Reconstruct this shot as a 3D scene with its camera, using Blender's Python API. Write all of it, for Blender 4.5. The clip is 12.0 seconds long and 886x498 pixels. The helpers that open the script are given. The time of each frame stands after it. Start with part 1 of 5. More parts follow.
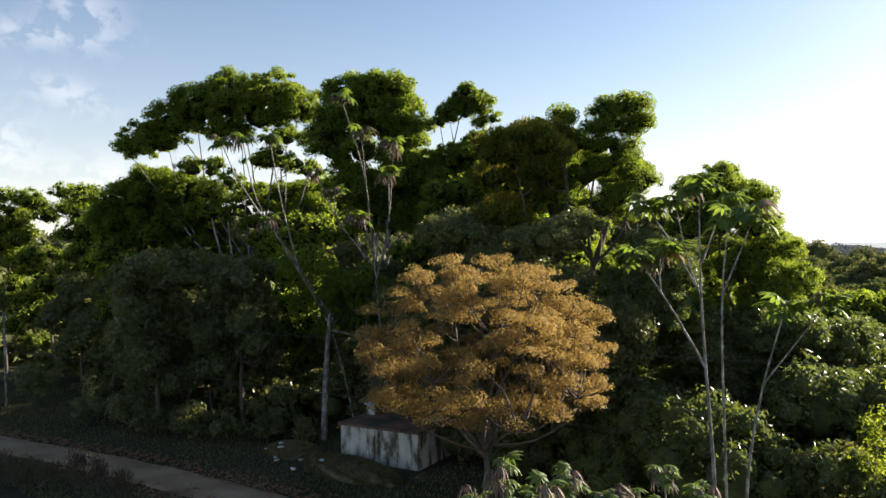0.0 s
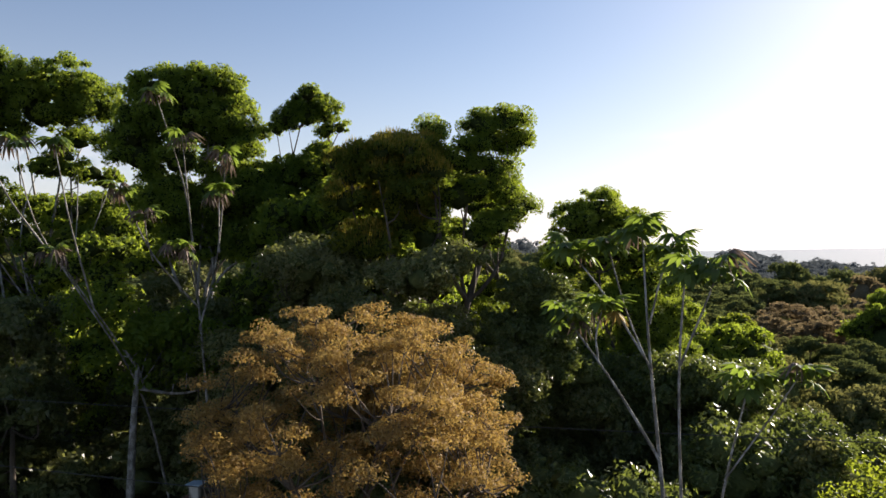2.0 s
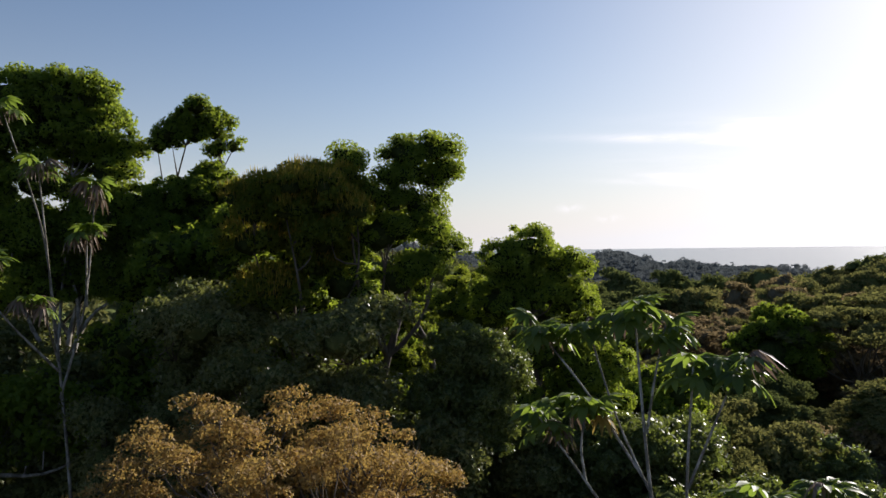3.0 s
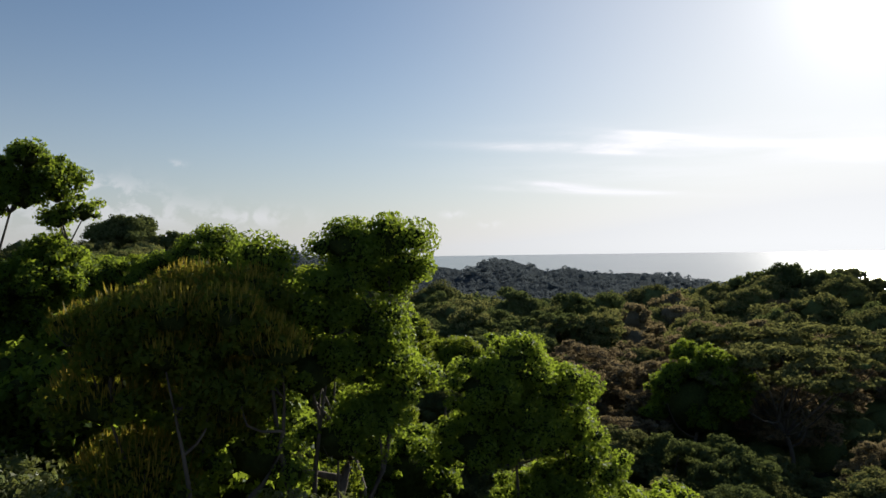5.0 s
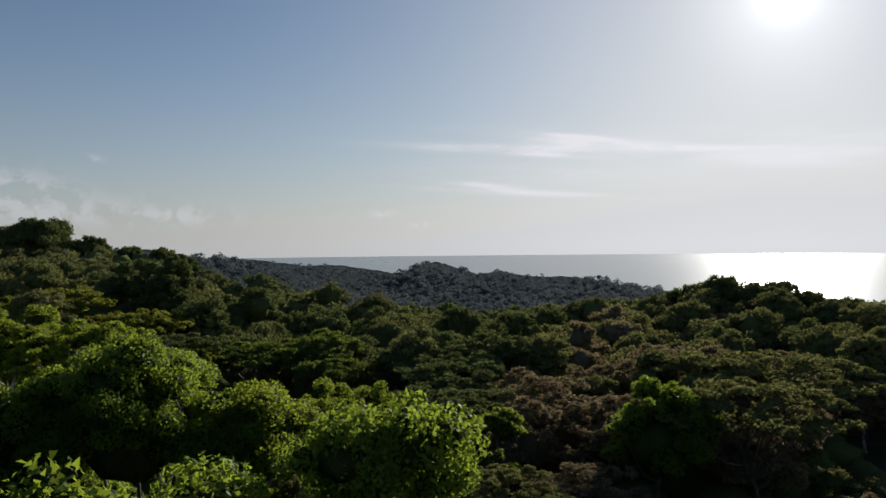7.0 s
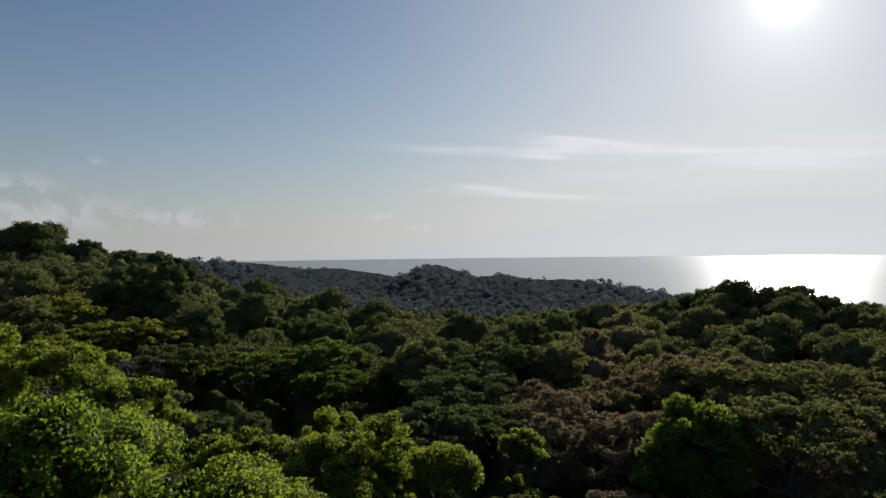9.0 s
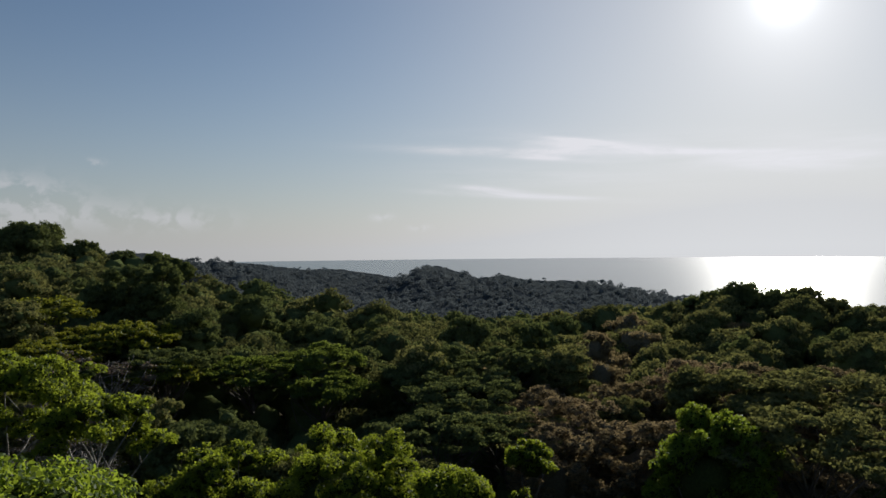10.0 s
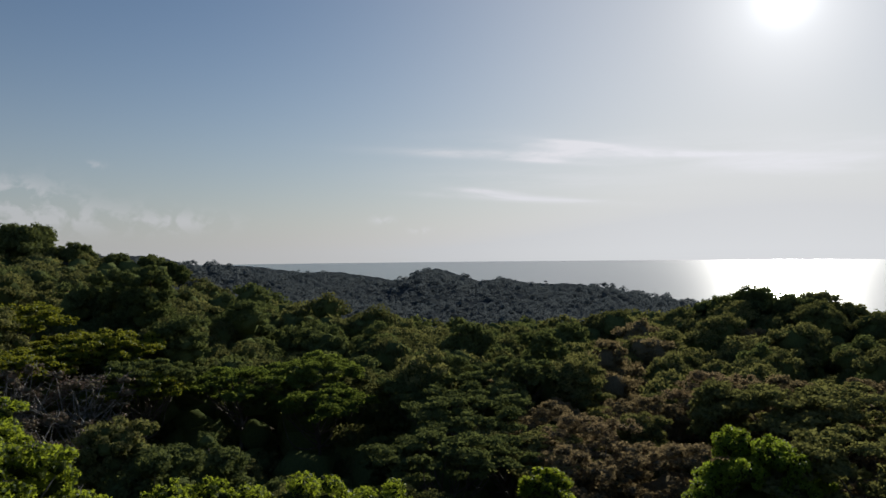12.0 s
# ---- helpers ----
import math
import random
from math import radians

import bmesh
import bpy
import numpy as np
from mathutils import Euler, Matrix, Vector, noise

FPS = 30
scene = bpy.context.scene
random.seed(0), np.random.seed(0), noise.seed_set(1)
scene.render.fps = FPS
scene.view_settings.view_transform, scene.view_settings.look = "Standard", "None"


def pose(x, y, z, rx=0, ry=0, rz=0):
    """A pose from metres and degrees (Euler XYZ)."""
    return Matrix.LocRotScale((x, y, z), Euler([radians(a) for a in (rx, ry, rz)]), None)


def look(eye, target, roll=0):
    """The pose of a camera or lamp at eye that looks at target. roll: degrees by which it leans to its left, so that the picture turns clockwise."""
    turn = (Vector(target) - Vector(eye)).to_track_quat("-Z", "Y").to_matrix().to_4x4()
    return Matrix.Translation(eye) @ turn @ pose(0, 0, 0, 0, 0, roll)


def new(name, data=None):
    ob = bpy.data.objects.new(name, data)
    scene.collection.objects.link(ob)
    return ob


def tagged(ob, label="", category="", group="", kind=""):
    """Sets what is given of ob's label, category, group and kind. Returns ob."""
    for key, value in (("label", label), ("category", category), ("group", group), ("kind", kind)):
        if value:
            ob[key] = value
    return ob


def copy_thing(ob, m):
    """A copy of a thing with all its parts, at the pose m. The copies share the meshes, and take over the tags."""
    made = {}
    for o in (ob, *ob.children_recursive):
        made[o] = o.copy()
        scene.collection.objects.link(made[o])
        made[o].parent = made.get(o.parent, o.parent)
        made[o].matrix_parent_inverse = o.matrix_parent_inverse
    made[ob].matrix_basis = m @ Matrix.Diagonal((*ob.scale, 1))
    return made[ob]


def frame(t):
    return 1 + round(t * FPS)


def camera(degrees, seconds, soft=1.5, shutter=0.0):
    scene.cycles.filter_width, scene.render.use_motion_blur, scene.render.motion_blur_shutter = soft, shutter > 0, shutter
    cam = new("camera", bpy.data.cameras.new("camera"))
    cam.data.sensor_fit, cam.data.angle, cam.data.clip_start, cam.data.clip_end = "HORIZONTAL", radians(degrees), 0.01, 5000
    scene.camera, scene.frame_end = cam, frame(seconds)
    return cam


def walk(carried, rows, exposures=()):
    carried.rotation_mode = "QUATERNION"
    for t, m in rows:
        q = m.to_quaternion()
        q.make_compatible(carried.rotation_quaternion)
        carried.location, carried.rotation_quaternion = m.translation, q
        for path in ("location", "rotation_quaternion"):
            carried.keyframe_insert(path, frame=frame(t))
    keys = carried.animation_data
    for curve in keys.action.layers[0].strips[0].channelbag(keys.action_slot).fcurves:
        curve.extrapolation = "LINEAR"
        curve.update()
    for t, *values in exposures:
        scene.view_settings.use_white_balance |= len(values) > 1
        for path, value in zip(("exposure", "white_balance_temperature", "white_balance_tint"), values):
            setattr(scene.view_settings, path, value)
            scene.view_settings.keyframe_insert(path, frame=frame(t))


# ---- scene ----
cam = camera(61.3, 12.0)
PATH = [
    (0, (10.091, 1.923, 16.22), (8.751, 3.408, 16.204), -1.4),
    (0.5, (8.128, 2.784, 16.213), (6.804, 4.284, 16.202), -1.3),
    (1, (6.112, 4.232, 16.246), (4.899, 5.822, 16.237), -1.3),
    (1.5, (3.982, 6.074, 16.972), (2.904, 7.758, 16.965), -1.3),
    (2, (1.719, 8.024, 18.07), (0.786, 9.793, 18.065), -1.2),
    (2.5, (-0.693, 10.032, 19.66), (-1.465, 11.877, 19.643), -1.0),
    (3, (-3.04, 12.763, 21.03), (-3.685, 14.656, 21.012), -0.9),
    (3.5, (-5.153, 15.735, 22.408), (-5.689, 17.661, 22.389), -0.6),
    (5.5, (-12.186, 28.57, 27.701), (-12.482, 30.548, 27.693), -0.9),
    (6, (-13.567, 31.428, 29.079), (-13.805, 33.414, 29.068), -0.7),
    (6.5, (-14.623, 33.718, 30.501), (-14.806, 35.71, 30.49), -0.6),
    (7, (-15.596, 35.807, 31.796), (-15.756, 37.801, 31.785), -0.6),
    (9, (-18.515, 46.63, 32.27), (-18.674, 48.624, 32.266), -0.7),
    (9.5, (-19.047, 49.425, 32.359), (-19.206, 51.418, 32.356), -0.7),
    (10, (-19.569, 52.269, 32.401), (-19.727, 54.263, 32.399), -0.6),
    (10.5, (-20.009, 55.25, 32.44), (-20.166, 57.244, 32.438), -0.6),
    (11, (-20.408, 58.37, 32.542), (-20.565, 60.364, 32.54), -0.6),
    (11.5, (-20.887, 61.738, 32.47), (-21.043, 63.732, 32.469), -0.7),
    (12, (-21.28, 64.737, 32.553), (-21.438, 66.731, 32.558), -0.6),
]
EXPOSURES = [(0, 1.86, 6700, 12), (1.5, 1.76, 6650, 14), (2, 1.52, 6550, 17), (2.5, 1.02, 6350, 20), (3.5, 0.97, 6150, 10), (5.5, 0.6, 6100, 10), (7, 0.34, 6080, 10), (12, 0.28, 6060, 10)]
walk(cam, [(t, look(eye, target, roll)) for t, eye, target, roll in PATH], EXPOSURES)

# ---- world and sun ----
SUN_AZ, SUN_EL = 20.2, 17.0
SUN_DIR = Vector((math.sin(radians(SUN_AZ)) * math.cos(radians(SUN_EL)), math.cos(radians(SUN_AZ)) * math.cos(radians(SUN_EL)), math.sin(radians(SUN_EL))))


def ramp_node(nt, stops):
    r = nt.nodes.new("ShaderNodeValToRGB")
    e = r.color_ramp.elements
    while len(e) < len(stops):
        e.new(0.5)
    for el, (p, c) in zip(e, stops):
        el.position, el.color = p, (*c, 1)
    return r


def build_world():
    """A clear sky that whitens with haze towards the sea horizon and the sun, with streaks of cirrus and low cumulus."""
    w = bpy.data.worlds.new("sky")
    scene.world = w
    w.use_nodes = True
    nt = w.node_tree
    nt.nodes.clear()
    N, L = nt.nodes.new, nt.links.new

    def calc(op, a, b=None, c=None):
        n = N("ShaderNodeMath")
        n.operation = op
        for k, v in enumerate((a, b, c)):
            if isinstance(v, (int, float)):
                n.inputs[k].default_value = v
            elif v is not None:
                L(v, n.inputs[k])
        return n.outputs[0]

    def blend(f, a, b):
        n = N("ShaderNodeMix")
        n.data_type = "RGBA"
        for key, v in (("Factor", f), ("A", a), ("B", b)):
            if isinstance(v, (tuple, float)):
                n.inputs[key].default_value = v
            else:
                L(v, n.inputs[key])
        return n.outputs["Result"]

    out, bg, sky = N("ShaderNodeOutputWorld"), N("ShaderNodeBackground"), N("ShaderNodeTexSky")
    sky.sky_type, sky.sun_disc = "NISHITA", False
    sky.sun_elevation, sky.sun_rotation = radians(SUN_EL), radians(SUN_AZ)
    sky.altitude, sky.air_density, sky.dust_density, sky.ozone_density = 0, 1.0, 0.35, 3.0
    co, sep, dot = N("ShaderNodeTexCoord"), N("ShaderNodeSeparateXYZ"), N("ShaderNodeVectorMath")
    L(co.outputs["Generated"], sep.inputs[0])
    L(co.outputs["Generated"], dot.inputs[0])
    dot.operation = "DOT_PRODUCT"
    dot.inputs[1].default_value = SUN_DIR
    z = calc("MAXIMUM", sep.outputs[2], 0.0)
    near_sun = calc("MAXIMUM", dot.outputs["Value"], 0.0)
    # sea haze: thick at the horizon, brighter on the sun's side
    veil = calc("MULTIPLY", calc("EXPONENT", calc("MULTIPLY", z, -7.5)), 0.9)
    bright = calc("ADD", calc("MULTIPLY_ADD", calc("POWER", near_sun, 6), 3.9, 6.5), calc("ADD", calc("MULTIPLY", calc("POWER", near_sun, 220), 5.0), calc("MULTIPLY", calc("POWER", near_sun, 2500), 10.0)))
    bright = calc("ADD", bright, calc("MULTIPLY", calc("MULTIPLY", calc("EXPONENT", calc("MULTIPLY", z, -11.0)), calc("POWER", near_sun, 5)), 2.4))
    tone = N("ShaderNodeCombineColor")
    for key, k in (("Red", 1.035), ("Green", 1.01), ("Blue", 0.975)):
        L(calc("MULTIPLY", bright, k), tone.inputs[key])
    glow = calc("ADD", calc("MULTIPLY", calc("POWER", near_sun, 11), 0.54), calc("MULTIPLY", calc("POWER", near_sun, 160), 0.3))
    base = blend(calc("MINIMUM", calc("ADD", veil, glow), 1.0), sky.outputs[0], tone.outputs[0])
    bearing = calc("ARCTAN2", sep.outputs[0], sep.outputs[1])

    def grain(scale, detail, stretch, stops, rough=0.55, warp=0.0):
        """Noise in bearing and height, stretched along the bearing, through a ramp."""
        at, n = N("ShaderNodeCombineXYZ"), N("ShaderNodeTexNoise")
        L(calc("MULTIPLY", bearing, stretch), at.inputs[0])
        L(sep.outputs[2], at.inputs[1])
        L(at.outputs[0], n.inputs["Vector"])
        for key, v in (("Scale", scale), ("Detail", detail), ("Roughness", rough), ("Distortion", warp)):
            n.inputs[key].default_value = v
        r = ramp_node(nt, [(stops[0], (0, 0, 0)), (stops[1], (1, 1, 1))])
        L(n.outputs[0], r.inputs[0])
        return r.outputs[0]

    def bump(az, el, wide, high, slope=0.0):
        """A soft spot in the sky, its axis tilted by slope."""
        dx = calc("SUBTRACT", bearing, az)
        dy = calc("SUBTRACT", calc("SUBTRACT", sep.outputs[2], el), calc("MULTIPLY", dx, slope))
        return calc("EXPONENT", calc("MULTIPLY", calc("ADD", calc("POWER", calc("DIVIDE", dx, wide), 2.0), calc("POWER", calc("DIVIDE", dy, high), 2.0)), -1.0))

    def total(rows):
        out = bump(*rows[0])
        for row in rows[1:]:
            out = calc("ADD", out, bump(*row))
        return calc("MINIMUM", out, 1.0)

    # cirrus: thin wisps that fall away to the east, in a faint sheet
    wisps = total([(0.02, 0.126, 0.13, 0.0052, -0.04), (0.13, 0.131, 0.10, 0.0045, -0.075), (0.2, 0.121, 0.13, 0.0035, -0.05), (-0.02, 0.078, 0.05, 0.004, -0.1), (0.03, 0.068, 0.1, 0.004, -0.06), (0.36, 0.1, 0.09, 0.011, -0.03), (0.1, 0.139, 0.05, 0.003, -0.12), (0.16, 0.128, 0.05, 0.0025, -0.14), (0.05, 0.118, 0.06, 0.003, -0.09)])
    sheet = total([(0.16, 0.126, 0.2, 0.02, -0.05), (0.06, 0.09, 0.16, 0.012, -0.05), (0.4, 0.115, 0.2, 0.02, 0.0)])
    streaks = grain(42.0, 6, 0.16, (0.3, 0.68), 0.62, 0.8)
    thin = calc("ADD", calc("MULTIPLY", calc("MULTIPLY", streaks, wisps), 1.35), calc("MULTIPLY", calc("MULTIPLY", grain(60.0, 5, 0.1, (0.3, 0.7), 0.6), sheet), 0.45))
    # cumulus: small puffs low over the land, and higher ones to the west
    puffs = total([(-0.60, 0.072, 0.05, 0.018), (-0.56, 0.045, 0.09, 0.02), (-0.515, 0.108, 0.01, 0.004), (-0.42, 0.04, 0.06, 0.012), (-0.16, 0.042, 0.014, 0.005), (-0.11, 0.028, 0.012, 0.004), (-0.72, 0.06, 0.09, 0.03)])
    high = total([(-1.18, 0.285, 0.045, 0.035, -0.3), (-1.24, 0.25, 0.08, 0.014), (-1.19, 0.185, 0.045, 0.018, -0.2), (-1.27, 0.125, 0.04, 0.035), (-1.12, 0.085, 0.1, 0.03), (-0.96, 0.12, 0.1, 0.03)])
    heap = calc("MULTIPLY", grain(40.0, 6, 0.9, (0.44, 0.56), 0.55, 0.3), calc("ADD", calc("MULTIPLY", puffs, 0.5), calc("MULTIPLY", high, 0.2)))
    cloud = calc("MINIMUM", calc("ADD", heap, thin), 1.0)
    lit = N("ShaderNodeCombineColor")
    for key, k in (("Red", 1.04), ("Green", 1.0), ("Blue", 0.99)):
        L(calc("MULTIPLY", calc("ADD", bright, 2.4), k), lit.inputs[key])
    L(blend(cloud, base, lit.outputs[0]), bg.inputs["Color"])
    bg.inputs["Strength"].default_value = 0.05
    L(bg.outputs[0], out.inputs["Surface"])


build_world()
sun = new("sun", bpy.data.lights.new("sun", "SUN"))
sun.data.energy, sun.data.angle, sun.data.color = 4.2, radians(0.6), (1.0, 0.93, 0.8)
sun.matrix_world = look(SUN_DIR * 100, (0, 0, 0))

# ---- materials ----


def material(name):
    m = bpy.data.materials.new(name)
    m.use_nodes = True
    nt = m.node_tree
    nt.nodes.clear()
    out = nt.nodes.new("ShaderNodeOutputMaterial")
    return m, nt, out


def leaf_material(name, dark, mid, light, through_colour, thin=0.45, rough=0.6, gloss=0.15, patch=6.0):
    """Foliage: a glossy leaf face mixed with light passing through the blade; each leaf has its own tone."""
    m, nt, out = material(name)
    N, L = nt.nodes.new, nt.links.new
    geo, info, hsv = N("ShaderNodeNewGeometry"), N("ShaderNodeObjectInfo"), N("ShaderNodeHueSaturation")
    noise_n, add = N("ShaderNodeTexNoise"), N("ShaderNodeMath")
    L(geo.outputs["Position"], noise_n.inputs["Vector"])
    noise_n.inputs["Scale"].default_value = 1.0 / patch
    noise_n.inputs["Detail"].default_value = 2
    add.operation = "MULTIPLY_ADD"
    L(geo.outputs["Random Per Island"], add.inputs[0])
    add.inputs[1].default_value = 0.5
    half = N("ShaderNodeMath")
    half.operation = "MULTIPLY_ADD"
    half.inputs[1].default_value, half.inputs[2].default_value = 1.1, -0.3
    L(noise_n.outputs[0], half.inputs[0])
    L(half.outputs[0], add.inputs[2])
    r = ramp_node(nt, [(0.0, dark), (0.5, mid), (1.0, light)])
    L(add.outputs[0], r.inputs[0])
    val = N("ShaderNodeMapRange")
    val.inputs["To Min"].default_value, val.inputs["To Max"].default_value = 0.75, 1.3
    L(info.outputs["Random"], val.inputs["Value"])
    hue = N("ShaderNodeMapRange")
    hue.inputs["To Min"].default_value, hue.inputs["To Max"].default_value = 0.515, 0.485
    L(info.outputs["Random"], hue.inputs["Value"])
    L(val.outputs[0], hsv.inputs["Value"])
    L(hue.outputs[0], hsv.inputs["Hue"])
    L(r.outputs[0], hsv.inputs["Color"])
    face, thru, mix = N("ShaderNodeBsdfPrincipled"), N("ShaderNodeBsdfTranslucent"), N("ShaderNodeMixShader")
    L(hsv.outputs[0], face.inputs["Base Color"])
    face.inputs["Roughness"].default_value = rough
    face.inputs["Specular IOR Level"].default_value = gloss
    tint = N("ShaderNodeMix")
    tint.data_type = "RGBA"
    tint.inputs["Factor"].default_value = 0.6
    L(hsv.outputs[0], tint.inputs["A"])
    tint.inputs["B"].default_value = (*through_colour, 1)
    L(tint.outputs["Result"], thru.inputs["Color"])
    mix.inputs[0].default_value = thin
    L(face.outputs[0], mix.inputs[1])
    L(thru.outputs[0], mix.inputs[2])
    L(mix.outputs[0], out.inputs["Surface"])
    return m


def rough_material(name, stops, scale, rough=0.9, bump=0.3, stretch=(1, 1, 1), fine=8.0, gloss=0.3, bump_dist=0.05):
    """Two noises, coarse and fine, over a ramp of colours, with relief."""
    m, nt, out = material(name)
    N, L = nt.nodes.new, nt.links.new
    co, mp = N("ShaderNodeTexCoord"), N("ShaderNodeMapping")
    mp.inputs["Scale"].default_value = stretch
    L(co.outputs["Object"], mp.inputs["Vector"])
    a, b, mixer = N("ShaderNodeTexNoise"), N("ShaderNodeTexNoise"), N("ShaderNodeMath")
    for n, k, d in ((a, scale, 5), (b, scale * fine, 4)):
        n.inputs["Scale"].default_value, n.inputs["Detail"].default_value = k, d
        L(mp.outputs[0], n.inputs["Vector"])
    mixer.operation = "MULTIPLY_ADD"
    mixer.inputs[1].default_value = 0.4
    L(b.outputs[0], mixer.inputs[0])
    scl = N("ShaderNodeMath")
    scl.operation = "MULTIPLY_ADD"
    scl.inputs[1].default_value, scl.inputs[2].default_value = 1.3, -0.35
    L(a.outputs[0], scl.inputs[0])
    L(scl.outputs[0], mixer.inputs[2])
    r = ramp_node(nt, stops)
    L(mixer.outputs[0], r.inputs[0])
    p, bp = N("ShaderNodeBsdfPrincipled"), N("ShaderNodeBump")
    bp.inputs["Strength"].default_value, bp.inputs["Distance"].default_value = bump, bump_dist
    L(mixer.outputs[0], bp.inputs["Height"])
    L(r.outputs[0], p.inputs["Base Color"])
    L(bp.outputs[0], p.inputs["Normal"])
    p.inputs["Roughness"].default_value = rough
    p.inputs["Specular IOR Level"].default_value = gloss
    L(p.outputs[0], out.inputs["Surface"])
    return m


GREEN = leaf_material("green_leaves", (0.05, 0.085, 0.016), (0.09, 0.14, 0.022), (0.135, 0.18, 0.028), (0.46, 0.56, 0.04), thin=0.52, gloss=0.15)
BRIGHT = leaf_material("bright_green_leaves", (0.04, 0.064, 0.012), (0.07, 0.105, 0.015), (0.105, 0.135, 0.018), (0.53, 0.61, 0.04), thin=0.5, gloss=0.15)
DARK = leaf_material("dark_green_leaves", (0.06, 0.077, 0.037), (0.096, 0.117, 0.05), (0.133, 0.148, 0.059), (0.198, 0.221, 0.05), thin=0.36, gloss=0.0)
OLIVE = leaf_material("olive_leaves", (0.082, 0.086, 0.04), (0.134, 0.138, 0.058), (0.188, 0.181, 0.071), (0.304, 0.291, 0.07), thin=0.36, gloss=0.0)
YELLOW = leaf_material("ochre_leaves", (0.17, 0.1, 0.037), (0.3, 0.195, 0.063), (0.39, 0.295, 0.1), (0.5, 0.35, 0.08), thin=0.42, gloss=0.15, patch=1.6)
LITTER = leaf_material("fallen_leaves", (0.2, 0.09, 0.045), (0.34, 0.165, 0.085), (0.45, 0.25, 0.14), (0.25, 0.12, 0.06), thin=0.15, gloss=0.1, patch=1.5)
CLIMBER = leaf_material("climber_leaves", (0.048, 0.067, 0.027), (0.078, 0.106, 0.035), (0.133, 0.157, 0.055), (0.283, 0.335, 0.04), thin=0.38, gloss=0.3, rough=0.42, patch=3)
# The dark leaf again in lighter tones, to lift trees standing in shade.
EDGE_LEAF = leaf_material("shade_lifted_leaves", (0.065, 0.079, 0.034), (0.108, 0.121, 0.046), (0.155, 0.158, 0.059), (0.286, 0.31, 0.055), thin=0.35, gloss=0.3, rough=0.4, patch=4)
BROWN = leaf_material("brown_leaves", (0.128, 0.104, 0.064), (0.196, 0.154, 0.089), (0.263, 0.208, 0.114), (0.357, 0.265, 0.121), patch=3, gloss=0.0)
RUSTY = leaf_material("flowering_shoots", (0.055, 0.086, 0.014), (0.091, 0.124, 0.018), (0.156, 0.163, 0.021), (0.38, 0.36, 0.024), patch=2.5, gloss=0.1)
SHOOT = leaf_material("ochre_green_shoots", (0.121, 0.121, 0.022), (0.216, 0.176, 0.03), (0.351, 0.243, 0.041), (0.504, 0.384, 0.036), patch=2.5, gloss=0.1)
UMBRELLA = leaf_material("umbrella_crown_leaves", (0.062, 0.085, 0.024), (0.09, 0.12, 0.032), (0.12, 0.15, 0.04), (0.3, 0.36, 0.045), thin=0.4, gloss=0.0, patch=8)
PALM_GREEN = leaf_material("large_leaves", (0.054, 0.085, 0.028), (0.085, 0.132, 0.039), (0.139, 0.186, 0.056), (0.312, 0.432, 0.036), thin=0.45, rough=0.55, gloss=0.25)
DRY_LEAF = leaf_material("dry_leaves", (0.07, 0.05, 0.035), (0.14, 0.1, 0.075), (0.22, 0.17, 0.13), (0.2, 0.14, 0.09), thin=0.25)
CANOPY = leaf_material("mixed_canopy_leaves", (0.056, 0.066, 0.035), (0.099, 0.106, 0.048), (0.149, 0.134, 0.059), (0.219, 0.218, 0.055), thin=0.36, gloss=0.0, patch=16)
VERGE = leaf_material("verge_weeds", (0.147, 0.107, 0.059), (0.162, 0.142, 0.062), (0.177, 0.198, 0.068), (0.131, 0.136, 0.037), thin=0.3, gloss=0.0, patch=2.0)
WEED = leaf_material("dry_weeds", (0.05, 0.045, 0.028), (0.085, 0.07, 0.04), (0.14, 0.115, 0.06), (0.14, 0.12, 0.05), thin=0.25, gloss=0.1, patch=1.2)
BARK = rough_material("bark", [(0.0, (0.05, 0.04, 0.03)), (0.5, (0.11, 0.09, 0.07)), (1.0, (0.2, 0.17, 0.14))], 1.2, stretch=(1, 1, 0.25), bump=0.6, gloss=0.1)
PALE_BARK = rough_material("pale_bark", [(0.0, (0.07, 0.06, 0.05)), (0.45, (0.17, 0.155, 0.13)), (0.6, (0.32, 0.3, 0.27)), (1.0, (0.46, 0.44, 0.4))], 3.0, stretch=(1, 1, 0.5), bump=0.4, gloss=0.1)
SOIL = rough_material("forest_floor", [(0.0, (0.02, 0.022, 0.012)), (0.4, (0.042, 0.042, 0.022)), (0.65, (0.08, 0.065, 0.038)), (1.0, (0.13, 0.095, 0.065))], 0.12, fine=14, gloss=0.05, bump=0.8, bump_dist=0.3)

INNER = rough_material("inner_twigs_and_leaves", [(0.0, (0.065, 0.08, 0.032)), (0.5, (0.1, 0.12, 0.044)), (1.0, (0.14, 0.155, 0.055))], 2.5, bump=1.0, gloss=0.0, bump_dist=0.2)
# Darker than any leaf: the shade of gaps between clumps is painted in.
INNER_SHADE = rough_material("inner_twigs_shade_colour", [(0.0, (0.025, 0.034, 0.012)), (0.5, (0.045, 0.058, 0.018)), (1.0, (0.075, 0.09, 0.028))], 2.5, bump=1.0, gloss=0.0, bump_dist=0.2)
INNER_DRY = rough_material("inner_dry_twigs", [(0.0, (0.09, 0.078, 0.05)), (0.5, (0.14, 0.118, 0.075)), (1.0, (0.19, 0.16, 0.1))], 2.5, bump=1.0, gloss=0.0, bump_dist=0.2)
# Inner crowns on the ridges: distance haze mixed into the base colour.
INNER_HAZY = rough_material("haze_paled_inner_foliage", [(0.0, (0.085, 0.1, 0.105)), (1.0, (0.12, 0.135, 0.14))], 0.3, bump=0.5, gloss=0.0, bump_dist=0.5)
